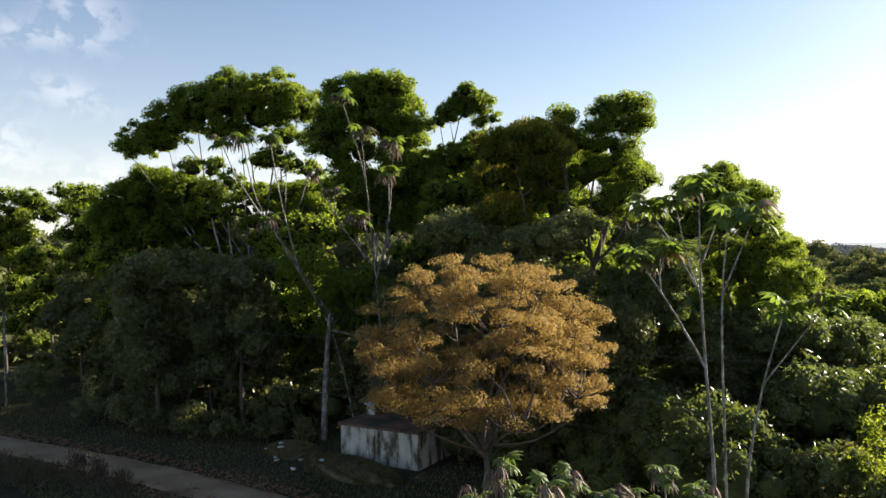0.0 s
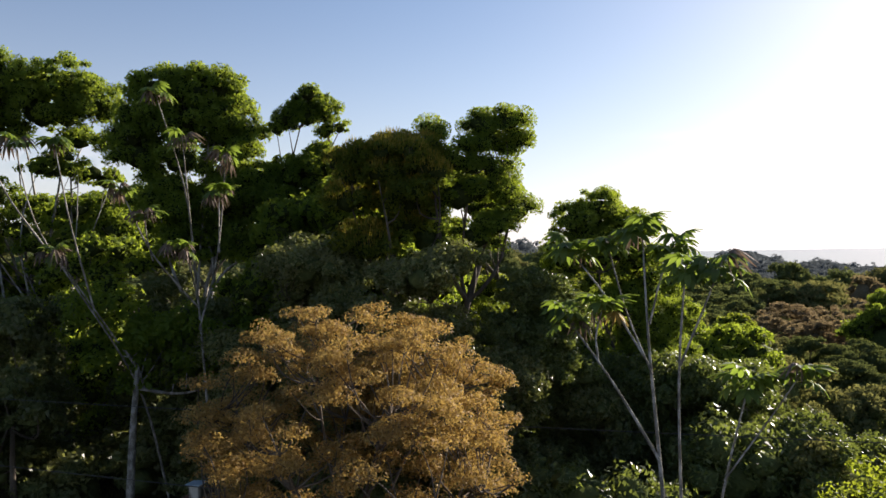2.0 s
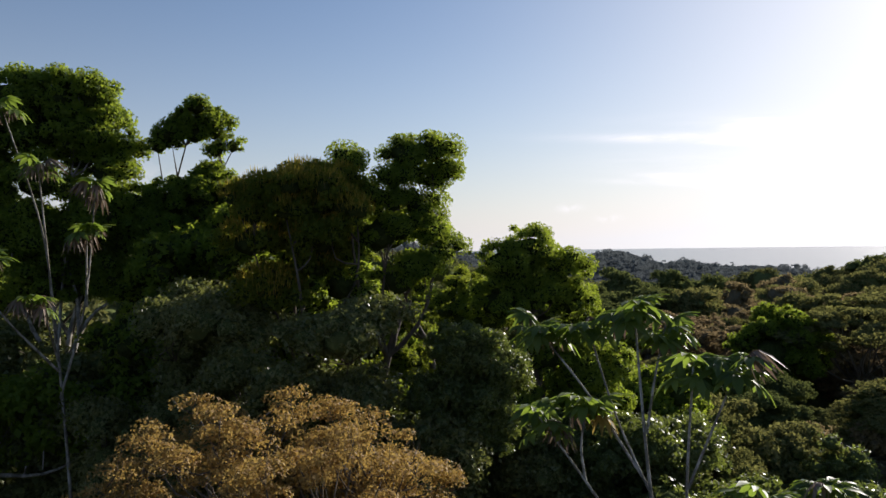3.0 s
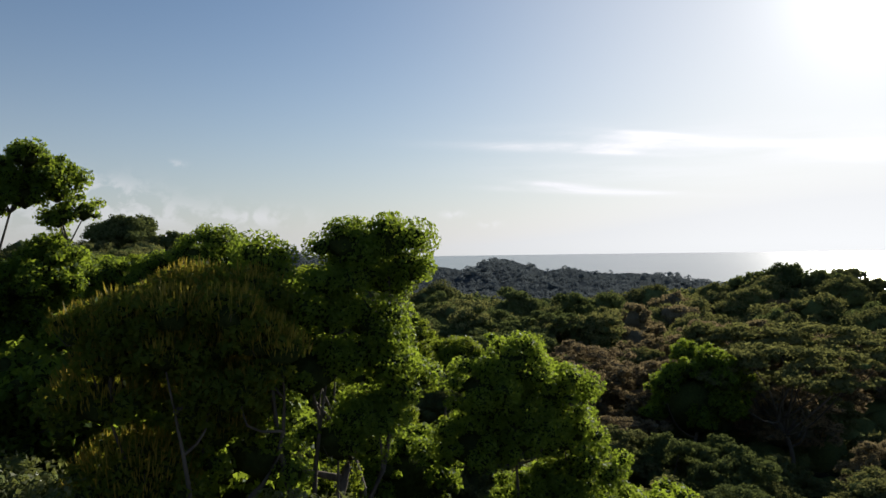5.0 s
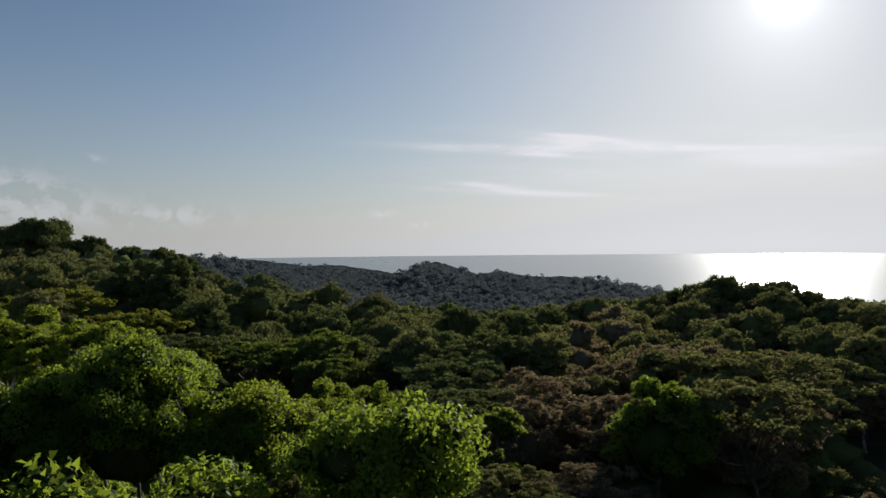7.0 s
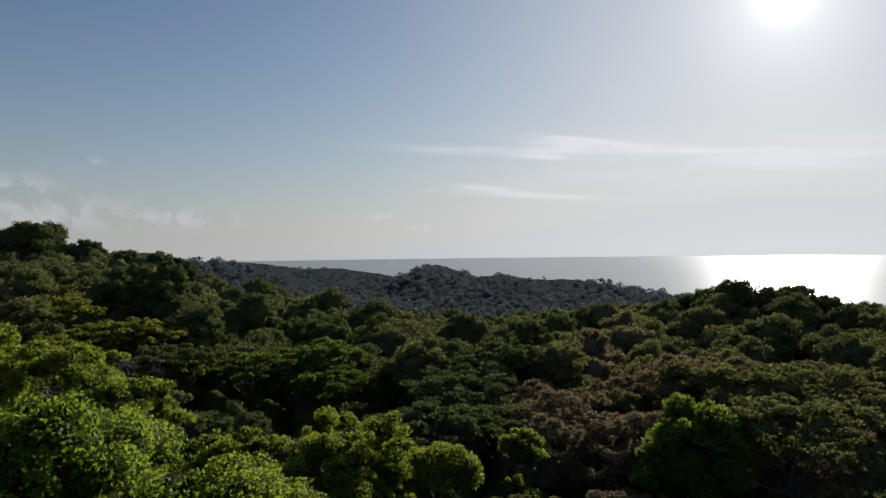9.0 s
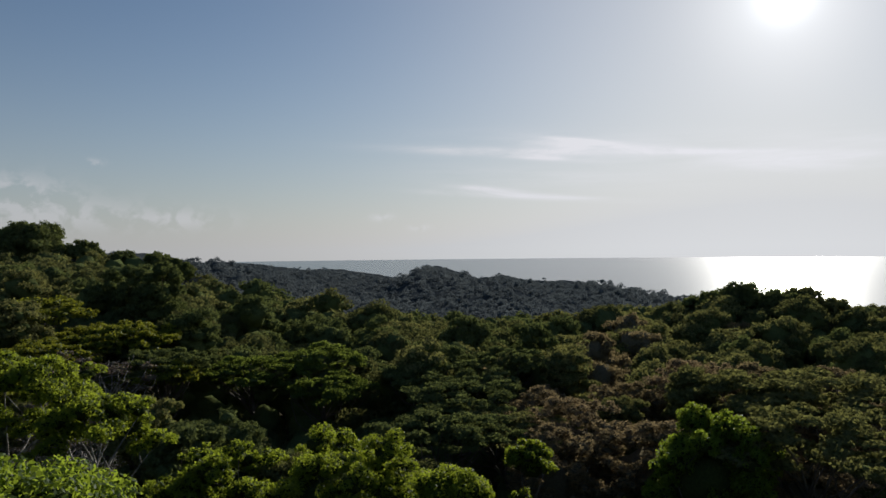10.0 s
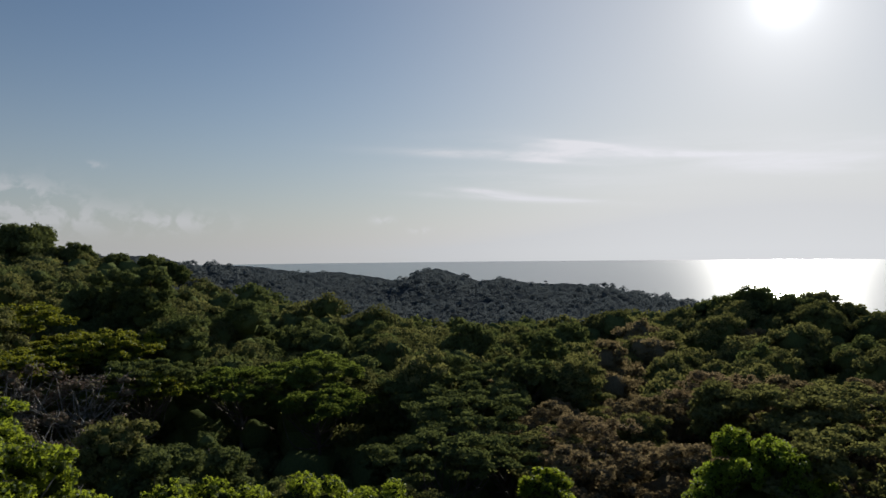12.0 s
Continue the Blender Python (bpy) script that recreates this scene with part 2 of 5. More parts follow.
MOUND = rough_material("loose_earth", [(0.0, (0.05, 0.04, 0.022)), (0.45, (0.1, 0.075, 0.045)), (0.62, (0.13, 0.125, 0.06)), (1.0, (0.24, 0.15, 0.1))], 1.4, fine=12, gloss=0.1, bump=1.0, bump_dist=0.08)
# Ridge foliage: the blue-grey stands for air haze, not for the leaf itself.
HAZY = leaf_material("haze_paled_ridge_leaves", (0.089, 0.105, 0.112), (0.103, 0.12, 0.127), (0.118, 0.136, 0.139), (0.118, 0.132, 0.136), thin=0.45, gloss=0.0, patch=30)
CONCRETE = rough_material("stained_plaster", [(0.0, (0.035, 0.034, 0.024)), (0.36, (0.1, 0.09, 0.065)), (0.46, (0.28, 0.26, 0.215)), (0.56, (0.45, 0.425, 0.365)), (1.0, (0.58, 0.55, 0.48))], 1.5, stretch=(1, 1, 0.3), bump=0.35, fine=7)
ROOF_SLAB = rough_material("mossy_slab", [(0.0, (0.03, 0.035, 0.02)), (0.4, (0.07, 0.055, 0.04)), (0.58, (0.17, 0.08, 0.05)), (1.0, (0.27, 0.15, 0.1))], 0.45, fine=9, bump=0.5)
TIN = rough_material("weathered_tin", [(0.0, (0.25, 0.32, 0.36)), (1.0, (0.5, 0.58, 0.62))], 2.0, rough=0.5, bump=0.1, gloss=0.5)
GRAVEL = rough_material("worn_road", [(0.0, (0.17, 0.1, 0.052)), (0.5, (0.32, 0.205, 0.115)), (1.0, (0.46, 0.33, 0.2))], 0.35, fine=20, bump=0.5)
PLASTIC = rough_material("pale_litter", [(0.0, (0.45, 0.45, 0.44)), (1.0, (0.75, 0.75, 0.73))], 4.0, rough=0.5, bump=0.2)
CABLE = rough_material("black_cable", [(0.0, (0.03, 0.03, 0.03)), (1.0, (0.07, 0.07, 0.07))], 3.0, rough=0.6, bump=0.0)



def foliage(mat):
    """The leaves and the inside of a crown; the greener crowns get the shade-coloured inside."""
    return (mat, INNER_DRY if mat in (BROWN, DRY_LEAF) else INNER_HAZY if mat == HAZY else INNER_SHADE if mat in (GREEN, BRIGHT, RUSTY) else INNER)


# ---- mesh helpers ----


def mesh_from(name, verts, faces, mat, smooth=False, slots=None):
    """verts (n, 3); faces: one array (m, k), or several of different k; slots: the material of each face, where mat is a tuple."""
    me = bpy.data.meshes.new(name)
    faces = faces if isinstance(faces, list) else [faces]
    loops = np.concatenate([f.ravel() for f in faces]).astype(np.int32)
    sizes = np.concatenate([np.full(len(f), f.shape[1]) for f in faces])
    me.vertices.add(len(verts))
    me.vertices.foreach_set("co", np.asarray(verts, np.float32).ravel())
    me.loops.add(len(loops))
    me.loops.foreach_set("vertex_index", loops)
    me.polygons.add(len(sizes))
    me.polygons.foreach_set("loop_start", (np.cumsum(sizes) - sizes).astype(np.int32))
    me.polygons.foreach_set("loop_total", sizes.astype(np.int32))
    if smooth:
        me.polygons.foreach_set("use_smooth", np.ones(len(sizes), bool))
    for m in mat if isinstance(mat, tuple) else (mat,):
        me.materials.append(m)
    if slots is not None:
        me.polygons.foreach_set("material_index", slots.astype(np.int32))
    me.update(calc_edges=True)
    me.validate()
    return me


class Soup:
    """Gathers vertices and faces of many pieces for one mesh."""

    def __init__(self):
        self.v, self.q, self.n = [], {(3, 0): [], (4, 0): [], (3, 1): [], (4, 1): []}, 0

    def add(self, verts, faces, slot=0):
        self.q[faces.shape[1], slot].append(faces + self.n)
        self.v.append(verts)
        self.n += len(verts)
        return self

    def mesh(self, name, mat, smooth=False):
        parts = {key: np.concatenate(f) for key, f in self.q.items() if f}
        slots = np.concatenate([np.full(len(f), key[1]) for key, f in parts.items()])
        return mesh_from(name, np.concatenate(self.v), list(parts.values()), mat, smooth, slots if slots.any() else None)


def child(name, me, parent, label=""):
    ob = new(name, me)
    ob.parent = parent
    if label:
        ob["label"] = label
    return ob


def tube(points, radii, sides=7):
    """A tapered tube along points: vertices and quads."""
    p = np.asarray(points, float)
    d = np.gradient(p, axis=0)
    d /= np.linalg.norm(d, axis=1)[:, None] + 1e-9
    ref = np.where(np.abs(d[:, 2:3]) < 0.9, [[0, 0, 1.0]], [[1.0, 0, 0]])
    u = np.cross(d, ref)
    u /= np.linalg.norm(u, axis=1)[:, None]
    w = np.cross(d, u)
    a = np.linspace(0, 2 * np.pi, sides, endpoint=False)
    ring = u[:, None] * np.cos(a)[None, :, None] + w[:, None] * np.sin(a)[None, :, None]
    v = (p[:, None] + ring * np.asarray(radii, float)[:, None, None]).reshape(-1, 3)
    i, j = np.meshgrid(np.arange(len(p) - 1), np.arange(sides), indexing="ij")
    k = (j + 1) % sides
    f = np.stack([i * sides + j, i * sides + k, (i + 1) * sides + k, (i + 1) * sides + j], -1).reshape(-1, 4)
    return v, f


def bent(a, b, rng, sag=0.15, steps=6):
    """Points of a branch from a to b with a lift and a wobble."""
    a, b = np.asarray(a, float), np.asarray(b, float)
    t = np.linspace(0, 1, steps)[:, None]
    long = np.linalg.norm(b - a)
    side = rng.normal(0, 0.09 * long, 3)
    arch = np.sin(t * np.pi)
    return a + (b - a) * t + arch * side + arch * np.array([0, 0, -sag * long])


def unit_icosphere(level):
    bm = bmesh.new()
    bmesh.ops.create_icosphere(bm, subdivisions=level, radius=1)
    v = np.array([x.co[:] for x in bm.verts])
    f = np.array([[x.index for x in q.verts] for q in bm.faces])
    bm.free()
    return v, f


ICO = {k: unit_icosphere(k) for k in (1, 2, 3, 4)}


def sphere_dirs(rng, n, low=-1.0):
    z = rng.uniform(low, 1, n)
    a = rng.uniform(0, 2 * np.pi, n)
    s = np.sqrt(1 - z * z)
    return np.stack([s * np.cos(a), s * np.sin(a), z], -1)


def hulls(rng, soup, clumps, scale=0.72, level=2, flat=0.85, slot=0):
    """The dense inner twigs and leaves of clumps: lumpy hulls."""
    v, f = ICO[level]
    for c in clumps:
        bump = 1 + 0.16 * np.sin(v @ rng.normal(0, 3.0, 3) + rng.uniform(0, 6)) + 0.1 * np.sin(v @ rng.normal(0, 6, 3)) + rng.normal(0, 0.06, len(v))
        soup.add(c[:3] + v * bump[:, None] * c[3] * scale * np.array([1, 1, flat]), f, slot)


def cores(rng, soup, clumps, scale=0.72, level=2, flat=0.85, blade=0.8):
    """Inner foliage that closes a crown: loose sprays at all angles within each clump."""
    clumps = np.asarray(clumps, float)
    size = np.minimum(0.6 * clumps[:, 3], blade)
    count = np.maximum(16, (11 * (scale * clumps[:, 3] / size) ** 2)).astype(int)
    own, ln = np.repeat(clumps, count, axis=0), np.repeat(size, count)[:, None]
    n = len(own)
    p = own[:, :3] + sphere_dirs(rng, n) * (own[:, 3] * scale * rng.random(n) ** 0.45)[:, None] * np.array([1, 1, flat])
    a = sphere_dirs(rng, n)
    b = np.cross(a, sphere_dirs(rng, n))
    b /= np.linalg.norm(b, axis=1)[:, None] + 1e-9
    ln = ln * rng.uniform(0.6, 1.2, (n, 1))
    v = np.stack([p - a * ln * 0.5, p + b * ln * 0.33, p + a * ln * 0.5, p - b * ln * 0.33], 1)
    soup.add(v.reshape(-1, 3), np.arange(4 * n).reshape(-1, 4))


def sub_clumps(rng, clumps, size, low=-0.4, fill=2.0, flat=0.85):
    """Small puffs over the outside of larger clumps."""
    out = []
    for c in clumps:
        n = max(4, int(fill * (c[3] / size) ** 2))
        d = sphere_dirs(rng, n, low)
        s = size * rng.uniform(0.65, 1.3, n)
        r = c[3] * rng.uniform(0.62, 1.03, n)
        out.append(np.concatenate([c[:3] + d * (r - 0.5 * s).clip(0.1)[:, None] * np.array([1, 1, flat]), s[:, None]], 1))
    return np.concatenate(out)


def leaves(rng, soup, puffs, per_area, length, width, low=-0.55, upness=0.35, flat=0.85, spread=0.4, shell=(0.8, 1.06)):
    """Pointed, folded blades over the outside of puffs."""
    count = np.maximum(3, (per_area * puffs[:, 3] ** 2).astype(int))
    own = np.repeat(puffs, count, axis=0)
    n = len(own)
    d = sphere_dirs(rng, n, low)
    p = own[:, :3] + d * own[:, 3:4] * rng.uniform(*shell, n)[:, None] * np.array([1, 1, flat])
    nrm = d * 0.8 + np.array([0, 0, upness]) + rng.normal(0, spread, (n, 3))
    nrm /= np.linalg.norm(nrm, axis=1)[:, None]
    a = np.cross(nrm, rng.normal(0, 1, (n, 3)))
    a /= np.linalg.norm(a, axis=1)[:, None] + 1e-9
    b = np.cross(nrm, a)
    s = rng.uniform(0.65, 1.3, n)[:, None]
    ln, wd = length * s, width * s
    v = np.stack([p - a * ln * 0.5, p + b * wd * 0.5 - nrm * wd * 0.2, p + a * ln * 0.5 - nrm * ln * 0.12, p - b * wd * 0.5 - nrm * wd * 0.2], 1).reshape(-1, 3)
    soup.add(v, np.arange(4 * n).reshape(-1, 4))


def pad_leaves(rng, soup, pads, leaf=0.5, cover=1.2, flat=0.6, core=0.7, low=-0.3, spread=0.38, quads=False, up=0.35):
    """Shallow pads of foliage, rows of x, y, z, radius: small leaves over the top and rim of each, a dense heart below."""
    pads = np.asarray(pads, float)
    if core > 0:
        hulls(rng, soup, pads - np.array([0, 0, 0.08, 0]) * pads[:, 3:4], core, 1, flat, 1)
    area = leaf * leaf * (0.55 if quads else 0.3)
    count = np.maximum(6, (cover * 5.5 * pads[:, 3] ** 2 / area).astype(int))
    own = np.repeat(pads, count, axis=0)
    k1 = np.repeat(rng.normal(0, 3.2, (len(pads), 3)), count, axis=0)
    p1 = np.repeat(rng.uniform(0, 6.28, len(pads)), count)
    n = len(own)
    d = sphere_dirs(rng, n, low)
    swell = 1 + 0.16 * np.sin((d * k1).sum(1) + p1) + 0.1 * np.sin((d * k1[:, [1, 2, 0]]).sum(1) * 2.1 + p1)
    p = own[:, :3] + d * (own[:, 3] * swell * (1 - 0.28 * rng.random(n) ** 2.2))[:, None] * np.array([1, 1, flat])
    nrm = d + np.array([0, 0, up]) + rng.normal(0, spread, (n, 3))
    nrm /= np.linalg.norm(nrm, axis=1)[:, None]
    a = np.cross(nrm, rng.normal(0, 1, (n, 3)))
    a /= np.linalg.norm(a, axis=1)[:, None] + 1e-9
    b = np.cross(nrm, a)
    ln = leaf * rng.uniform(0.6, 1.35, n)[:, None]
    if quads:
        v = np.stack([p - a * ln * 0.5, p + b * ln * 0.28, p + a * ln * 0.5 - nrm * ln * 0.12, p - b * ln * 0.28], 1)
    else:
        v = np.stack([p - a * ln * 0.5 + b * ln * 0.3, p - a * ln * 0.4 - b * ln * 0.3, p + a * ln * 0.6], 1)
    k = v.shape[1]
    soup.add(v.reshape(-1, 3), np.arange(k * n).reshape(-1, k))


def even_dirs(rng, n, low=-1.0):
    """n directions spread evenly over a sphere above the height low, in a random turn."""
    i = np.arange(n)
    z = low + (1 - low) * (i + rng.uniform(0.05, 0.95, n)) / max(n, 1)
    a = i * 2.39996 + rng.uniform(0, 6.28) + rng.normal(0, 0.2, n)
    r = np.sqrt(np.maximum(0, 1 - z * z))
    return np.stack([r * np.cos(a), r * np.sin(a), z], -1)


def outside(p, clumps, keep, flat):
    """Which points lie on the outside of all clumps (each shrunk to the share keep)."""
    ok = np.ones(len(p), bool)
    for c in clumps:
        d = (p - c[:3]) / np.array([1, 1, flat])
        ok &= (d * d).sum(1) > (keep * c[3]) ** 2
    return ok


def florets(rng, soup, clumps, puff=0.8, leaf=0.24, cover=0.9, flat=0.8, low=-0.5, fill=1.5, quads=False, spread=0.85, up=0.2, heart=0.62, level=1, bare=0.0):
    """A crown of clumps, each studded with small rounded heads: a dense dark heart in slot 1, leaves over its outside in slot 0."""
    clumps = np.asarray(clumps, float)
    heads = []
    for c in clumps:
        d = even_dirs(rng, max(5, int(fill * (1 - low) * (c[3] / puff) ** 2)), low)
        s = puff * rng.choice([rng.uniform(0.5, 0.75), rng.uniform(0.8, 1.1), rng.uniform(1.1, 1.45)], len(d))
        r = np.maximum(0.15, c[3] * rng.uniform(0.85, 1.25, len(d)) - 0.45 * s)
        heads.append(np.concatenate([c[:3] + d * r[:, None] * np.array([1, 1, flat]), s[:, None]], 1))
    heads = np.concatenate(heads)
    heads = heads[outside(heads[:, :3], clumps, 0.55, flat) & (rng.random(len(heads)) >= bare)]
    v, f = ICO[level]
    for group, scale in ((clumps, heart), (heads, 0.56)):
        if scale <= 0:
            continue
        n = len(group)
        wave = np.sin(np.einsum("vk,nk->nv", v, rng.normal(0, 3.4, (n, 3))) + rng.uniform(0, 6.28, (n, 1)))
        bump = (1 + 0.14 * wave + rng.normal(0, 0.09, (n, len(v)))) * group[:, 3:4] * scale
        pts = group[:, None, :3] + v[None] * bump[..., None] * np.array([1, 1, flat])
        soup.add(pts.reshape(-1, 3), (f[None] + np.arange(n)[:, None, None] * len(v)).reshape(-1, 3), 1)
    area = leaf * leaf * (0.28 if quads else 0.3)
    count = np.maximum(6, cover * 9.5 * heads[:, 3] ** 2 / area).astype(int)
    own = np.repeat(heads, count, axis=0)
    n = len(own)
    d = sphere_dirs(rng, n, -0.75)
    p = own[:, :3] + d * (own[:, 3] * (1.12 - 0.6 * rng.random(n) ** 1.6))[:, None] * np.array([1, 1, flat])
    ok = outside(p, clumps, 0.62, flat)
    p, d, n = p[ok], d[ok], int(ok.sum())
    nrm = d + np.array([0, 0, up]) + rng.normal(0, spread, (n, 3))
    nrm /= np.linalg.norm(nrm, axis=1)[:, None]
    a = np.cross(nrm, rng.normal(0, 1, (n, 3)))
    a /= np.linalg.norm(a, axis=1)[:, None] + 1e-9
    b = np.cross(nrm, a)
    ln = leaf * rng.uniform(0.6, 1.4, n)[:, None]
    if quads:
        q = np.stack([p - a * ln * 0.5, p + b * ln * 0.28 - nrm * ln * 0.06, p + a * ln * 0.5 - nrm * ln * 0.14, p - b * ln * 0.28 - nrm * ln * 0.06], 1)
    else:
        q = np.stack([p - a * ln * 0.5 + b * ln * 0.32, p - a * ln * 0.42 - b * ln * 0.32, p + a * ln * 0.55], 1)
    k = q.shape[1]
    soup.add(q.reshape(-1, 3), np.arange(k * n).reshape(-1, k))


def dome_pads(seed, centre, wide, high, n, radius, low=-0.15):
    """Pads spread evenly over a dome."""
    rng = np.random.default_rng(seed)
    i = np.arange(n)
    z = low + (1 - low) * (i + rng.uniform(0.1, 0.9, n)) / n
    a = i * 2.39996 + rng.normal(0, 0.25, n)
    r = rng.uniform(*radius, n)
    k = rng.uniform(0.72, 1.12, n)
    out = np.stack([np.sqrt(1 - z * z) * np.cos(a) * (wide * k - 0.55 * r), np.sqrt(1 - z * z) * np.sin(a) * (wide * k - 0.55 * r), z * (high * k - 0.4 * r)], -1)
    return np.concatenate([out + np.array(centre), r[:, None]], 1)


def shoots(rng, soup, clumps, per_area=60, length=0.5, width=0.09):
    """Upright narrow flowering shoots over the tops of clumps."""
    own = np.repeat(clumps, np.maximum(5, (per_area * clumps[:, 3] ** 2).astype(int)), axis=0)
    n = len(own)
    d = sphere_dirs(rng, n, -0.05)
    p = own[:, :3] + d * own[:, 3:4] * np.array([1, 1, 0.8]) * rng.uniform(0.9, 1.05, n)[:, None]
    up = np.array([0, 0, 1.0]) + 0.35 * d + rng.normal(0, 0.16, (n, 3))
    side = np.cross(up, rng.normal(0, 1, (n, 3)))
    side /= np.linalg.norm(side, axis=1)[:, None] + 1e-9
    ln = length * rng.uniform(0.6, 1.3, n)[:, None]
    v = np.stack([p, p + up * ln * 0.55 + side * width * 0.5, p + up * ln, p + up * ln * 0.55 - side * width * 0.5], 1)
    soup.add(v.reshape(-1, 3), np.arange(4 * n).reshape(-1, 4))


# ---- terrain ----
SEA_Z = -40.0


def smooth(t):
    t = np.clip(t, 0, 1)
    return t * t * (3 - 2 * t)


def ground_z(x, y):
    x, y = np.asarray(x, float), np.asarray(y, float)
    z = -17 * smooth((y - 62 + 0.15 * (x + 30)) / 95)
    z = z + np.minimum(26, 0.14 * np.maximum(0, -x - 60)) * smooth((y - 90) / 80) * (1 - smooth((y - 700) / 350))
    z = z + 10 * np.exp(-(((x - 85) / 60) ** 2 + ((y - 395) / 45) ** 2))
    z = z + 14 * np.exp(-(((x + 355) / 60) ** 2 + ((y - 564) / 60) ** 2))
    z = z - 25 * smooth((y - 405) / 200) * (1 - smooth((-x - 200) / 90)) + 16 * np.exp(-(((x - 212) / 55) ** 2 + ((y - 640) / 60) ** 2))
    ridge = np.interp(x, [-2500, -900, -694, -651, -616, -504, -452, -400, -322, -253, -192, -166, -144, -118, -62, -23, 33, 120, 206, 293, 420, 700], [26, 24, 21, 16, 3, 1, -4, -12, -12, -22, -30, -22, -7, -13, -31, -25, -36, -36, -42, -50, -62, -75])
    z = z * (1 - smooth((y - 850) / 300)) + ridge * smooth((y - 850) / 300)
    z = z - 70 * smooth((y - 1420) / 300)
    z = z - 45 * smooth((x - 270 + 0.25 * (y - 700)) / 160) * smooth((y - 350) / 200)
    z = z + 0.5 * np.sin(x / 9 + 1) * np.sin(y / 11) * smooth((np.hypot(x + 30, y - 30) - 30) / 40)
    return np.maximum(z, SEA_Z - 25)


def build_ground():
    ax = np.sinh(np.linspace(-4.4, 4.4, 171)) * 120 - 10
    ay = np.sinh(np.linspace(-4.4, 4.4, 171)) * 120 + 60
    gx, gy = np.meshgrid(ax, ay, indexing="ij")
    v = np.stack([gx, gy, ground_z(gx, gy)], -1).reshape(-1, 3)
    n = len(ax)
    i, j = np.meshgrid(np.arange(n - 1), np.arange(n - 1), indexing="ij")
    f = np.stack([i * n + j, (i + 1) * n + j, (i + 1) * n + j + 1, i * n + j + 1], -1).reshape(-1, 4)
    tagged(new("ground", mesh_from("ground", v, f, SOIL, True)), "dark forest floor with grass and leaf litter", "ground", kind="structure")


build_ground()


def build_sea():
    m, nt, out = material("sea_water")
    N, L = nt.nodes.new, nt.links.new
    p, bp, nz, co, mp = N("ShaderNodeBsdfPrincipled"), N("ShaderNodeBump"), N("ShaderNodeTexNoise"), N("ShaderNodeTexCoord"), N("ShaderNodeMapping")
    p.inputs["Base Color"].default_value = (0.02, 0.045, 0.06, 1)
    p.inputs["Roughness"].default_value = 0.19
    p.inputs["IOR"].default_value = 1.33
    L(co.outputs["Object"], mp.inputs["Vector"])
    mp.inputs["Scale"].default_value = (0.02, 0.05, 0.05)
    nz.inputs["Scale"].default_value, nz.inputs["Detail"].default_value = 1.0, 6
    L(mp.outputs[0], nz.inputs["Vector"])
    bp.inputs["Strength"].default_value, bp.inputs["Distance"].default_value = 0.12, 1.0
    L(nz.outputs[0], bp.inputs["Height"])
    L(bp.outputs[0], p.inputs["Normal"])
    L(p.outputs[0], out.inputs["Surface"])
    a = np.linspace(0, 2 * np.pi, 256, endpoint=False)
    r = np.array([940.0, 1300, 1900, 3200, 4900])
    v = np.stack([np.outer(r, np.cos(a)) - 20, np.outer(r, np.sin(a)) + 60, np.full((5, 256), SEA_Z)], -1).reshape(-1, 3)
    i, j = np.meshgrid(np.arange(4), np.arange(256), indexing="ij")
    k = (j + 1) % 256
    f = np.stack([i * 256 + j, (i + 1) * 256 + j, (i + 1) * 256 + k, i * 256 + k], -1).reshape(-1, 4)
    tagged(new("water", mesh_from("sea", v, f, m)), "grey-blue ocean glittering under a low sun", "sea", kind="structure")


build_sea()

# ---- trees ----


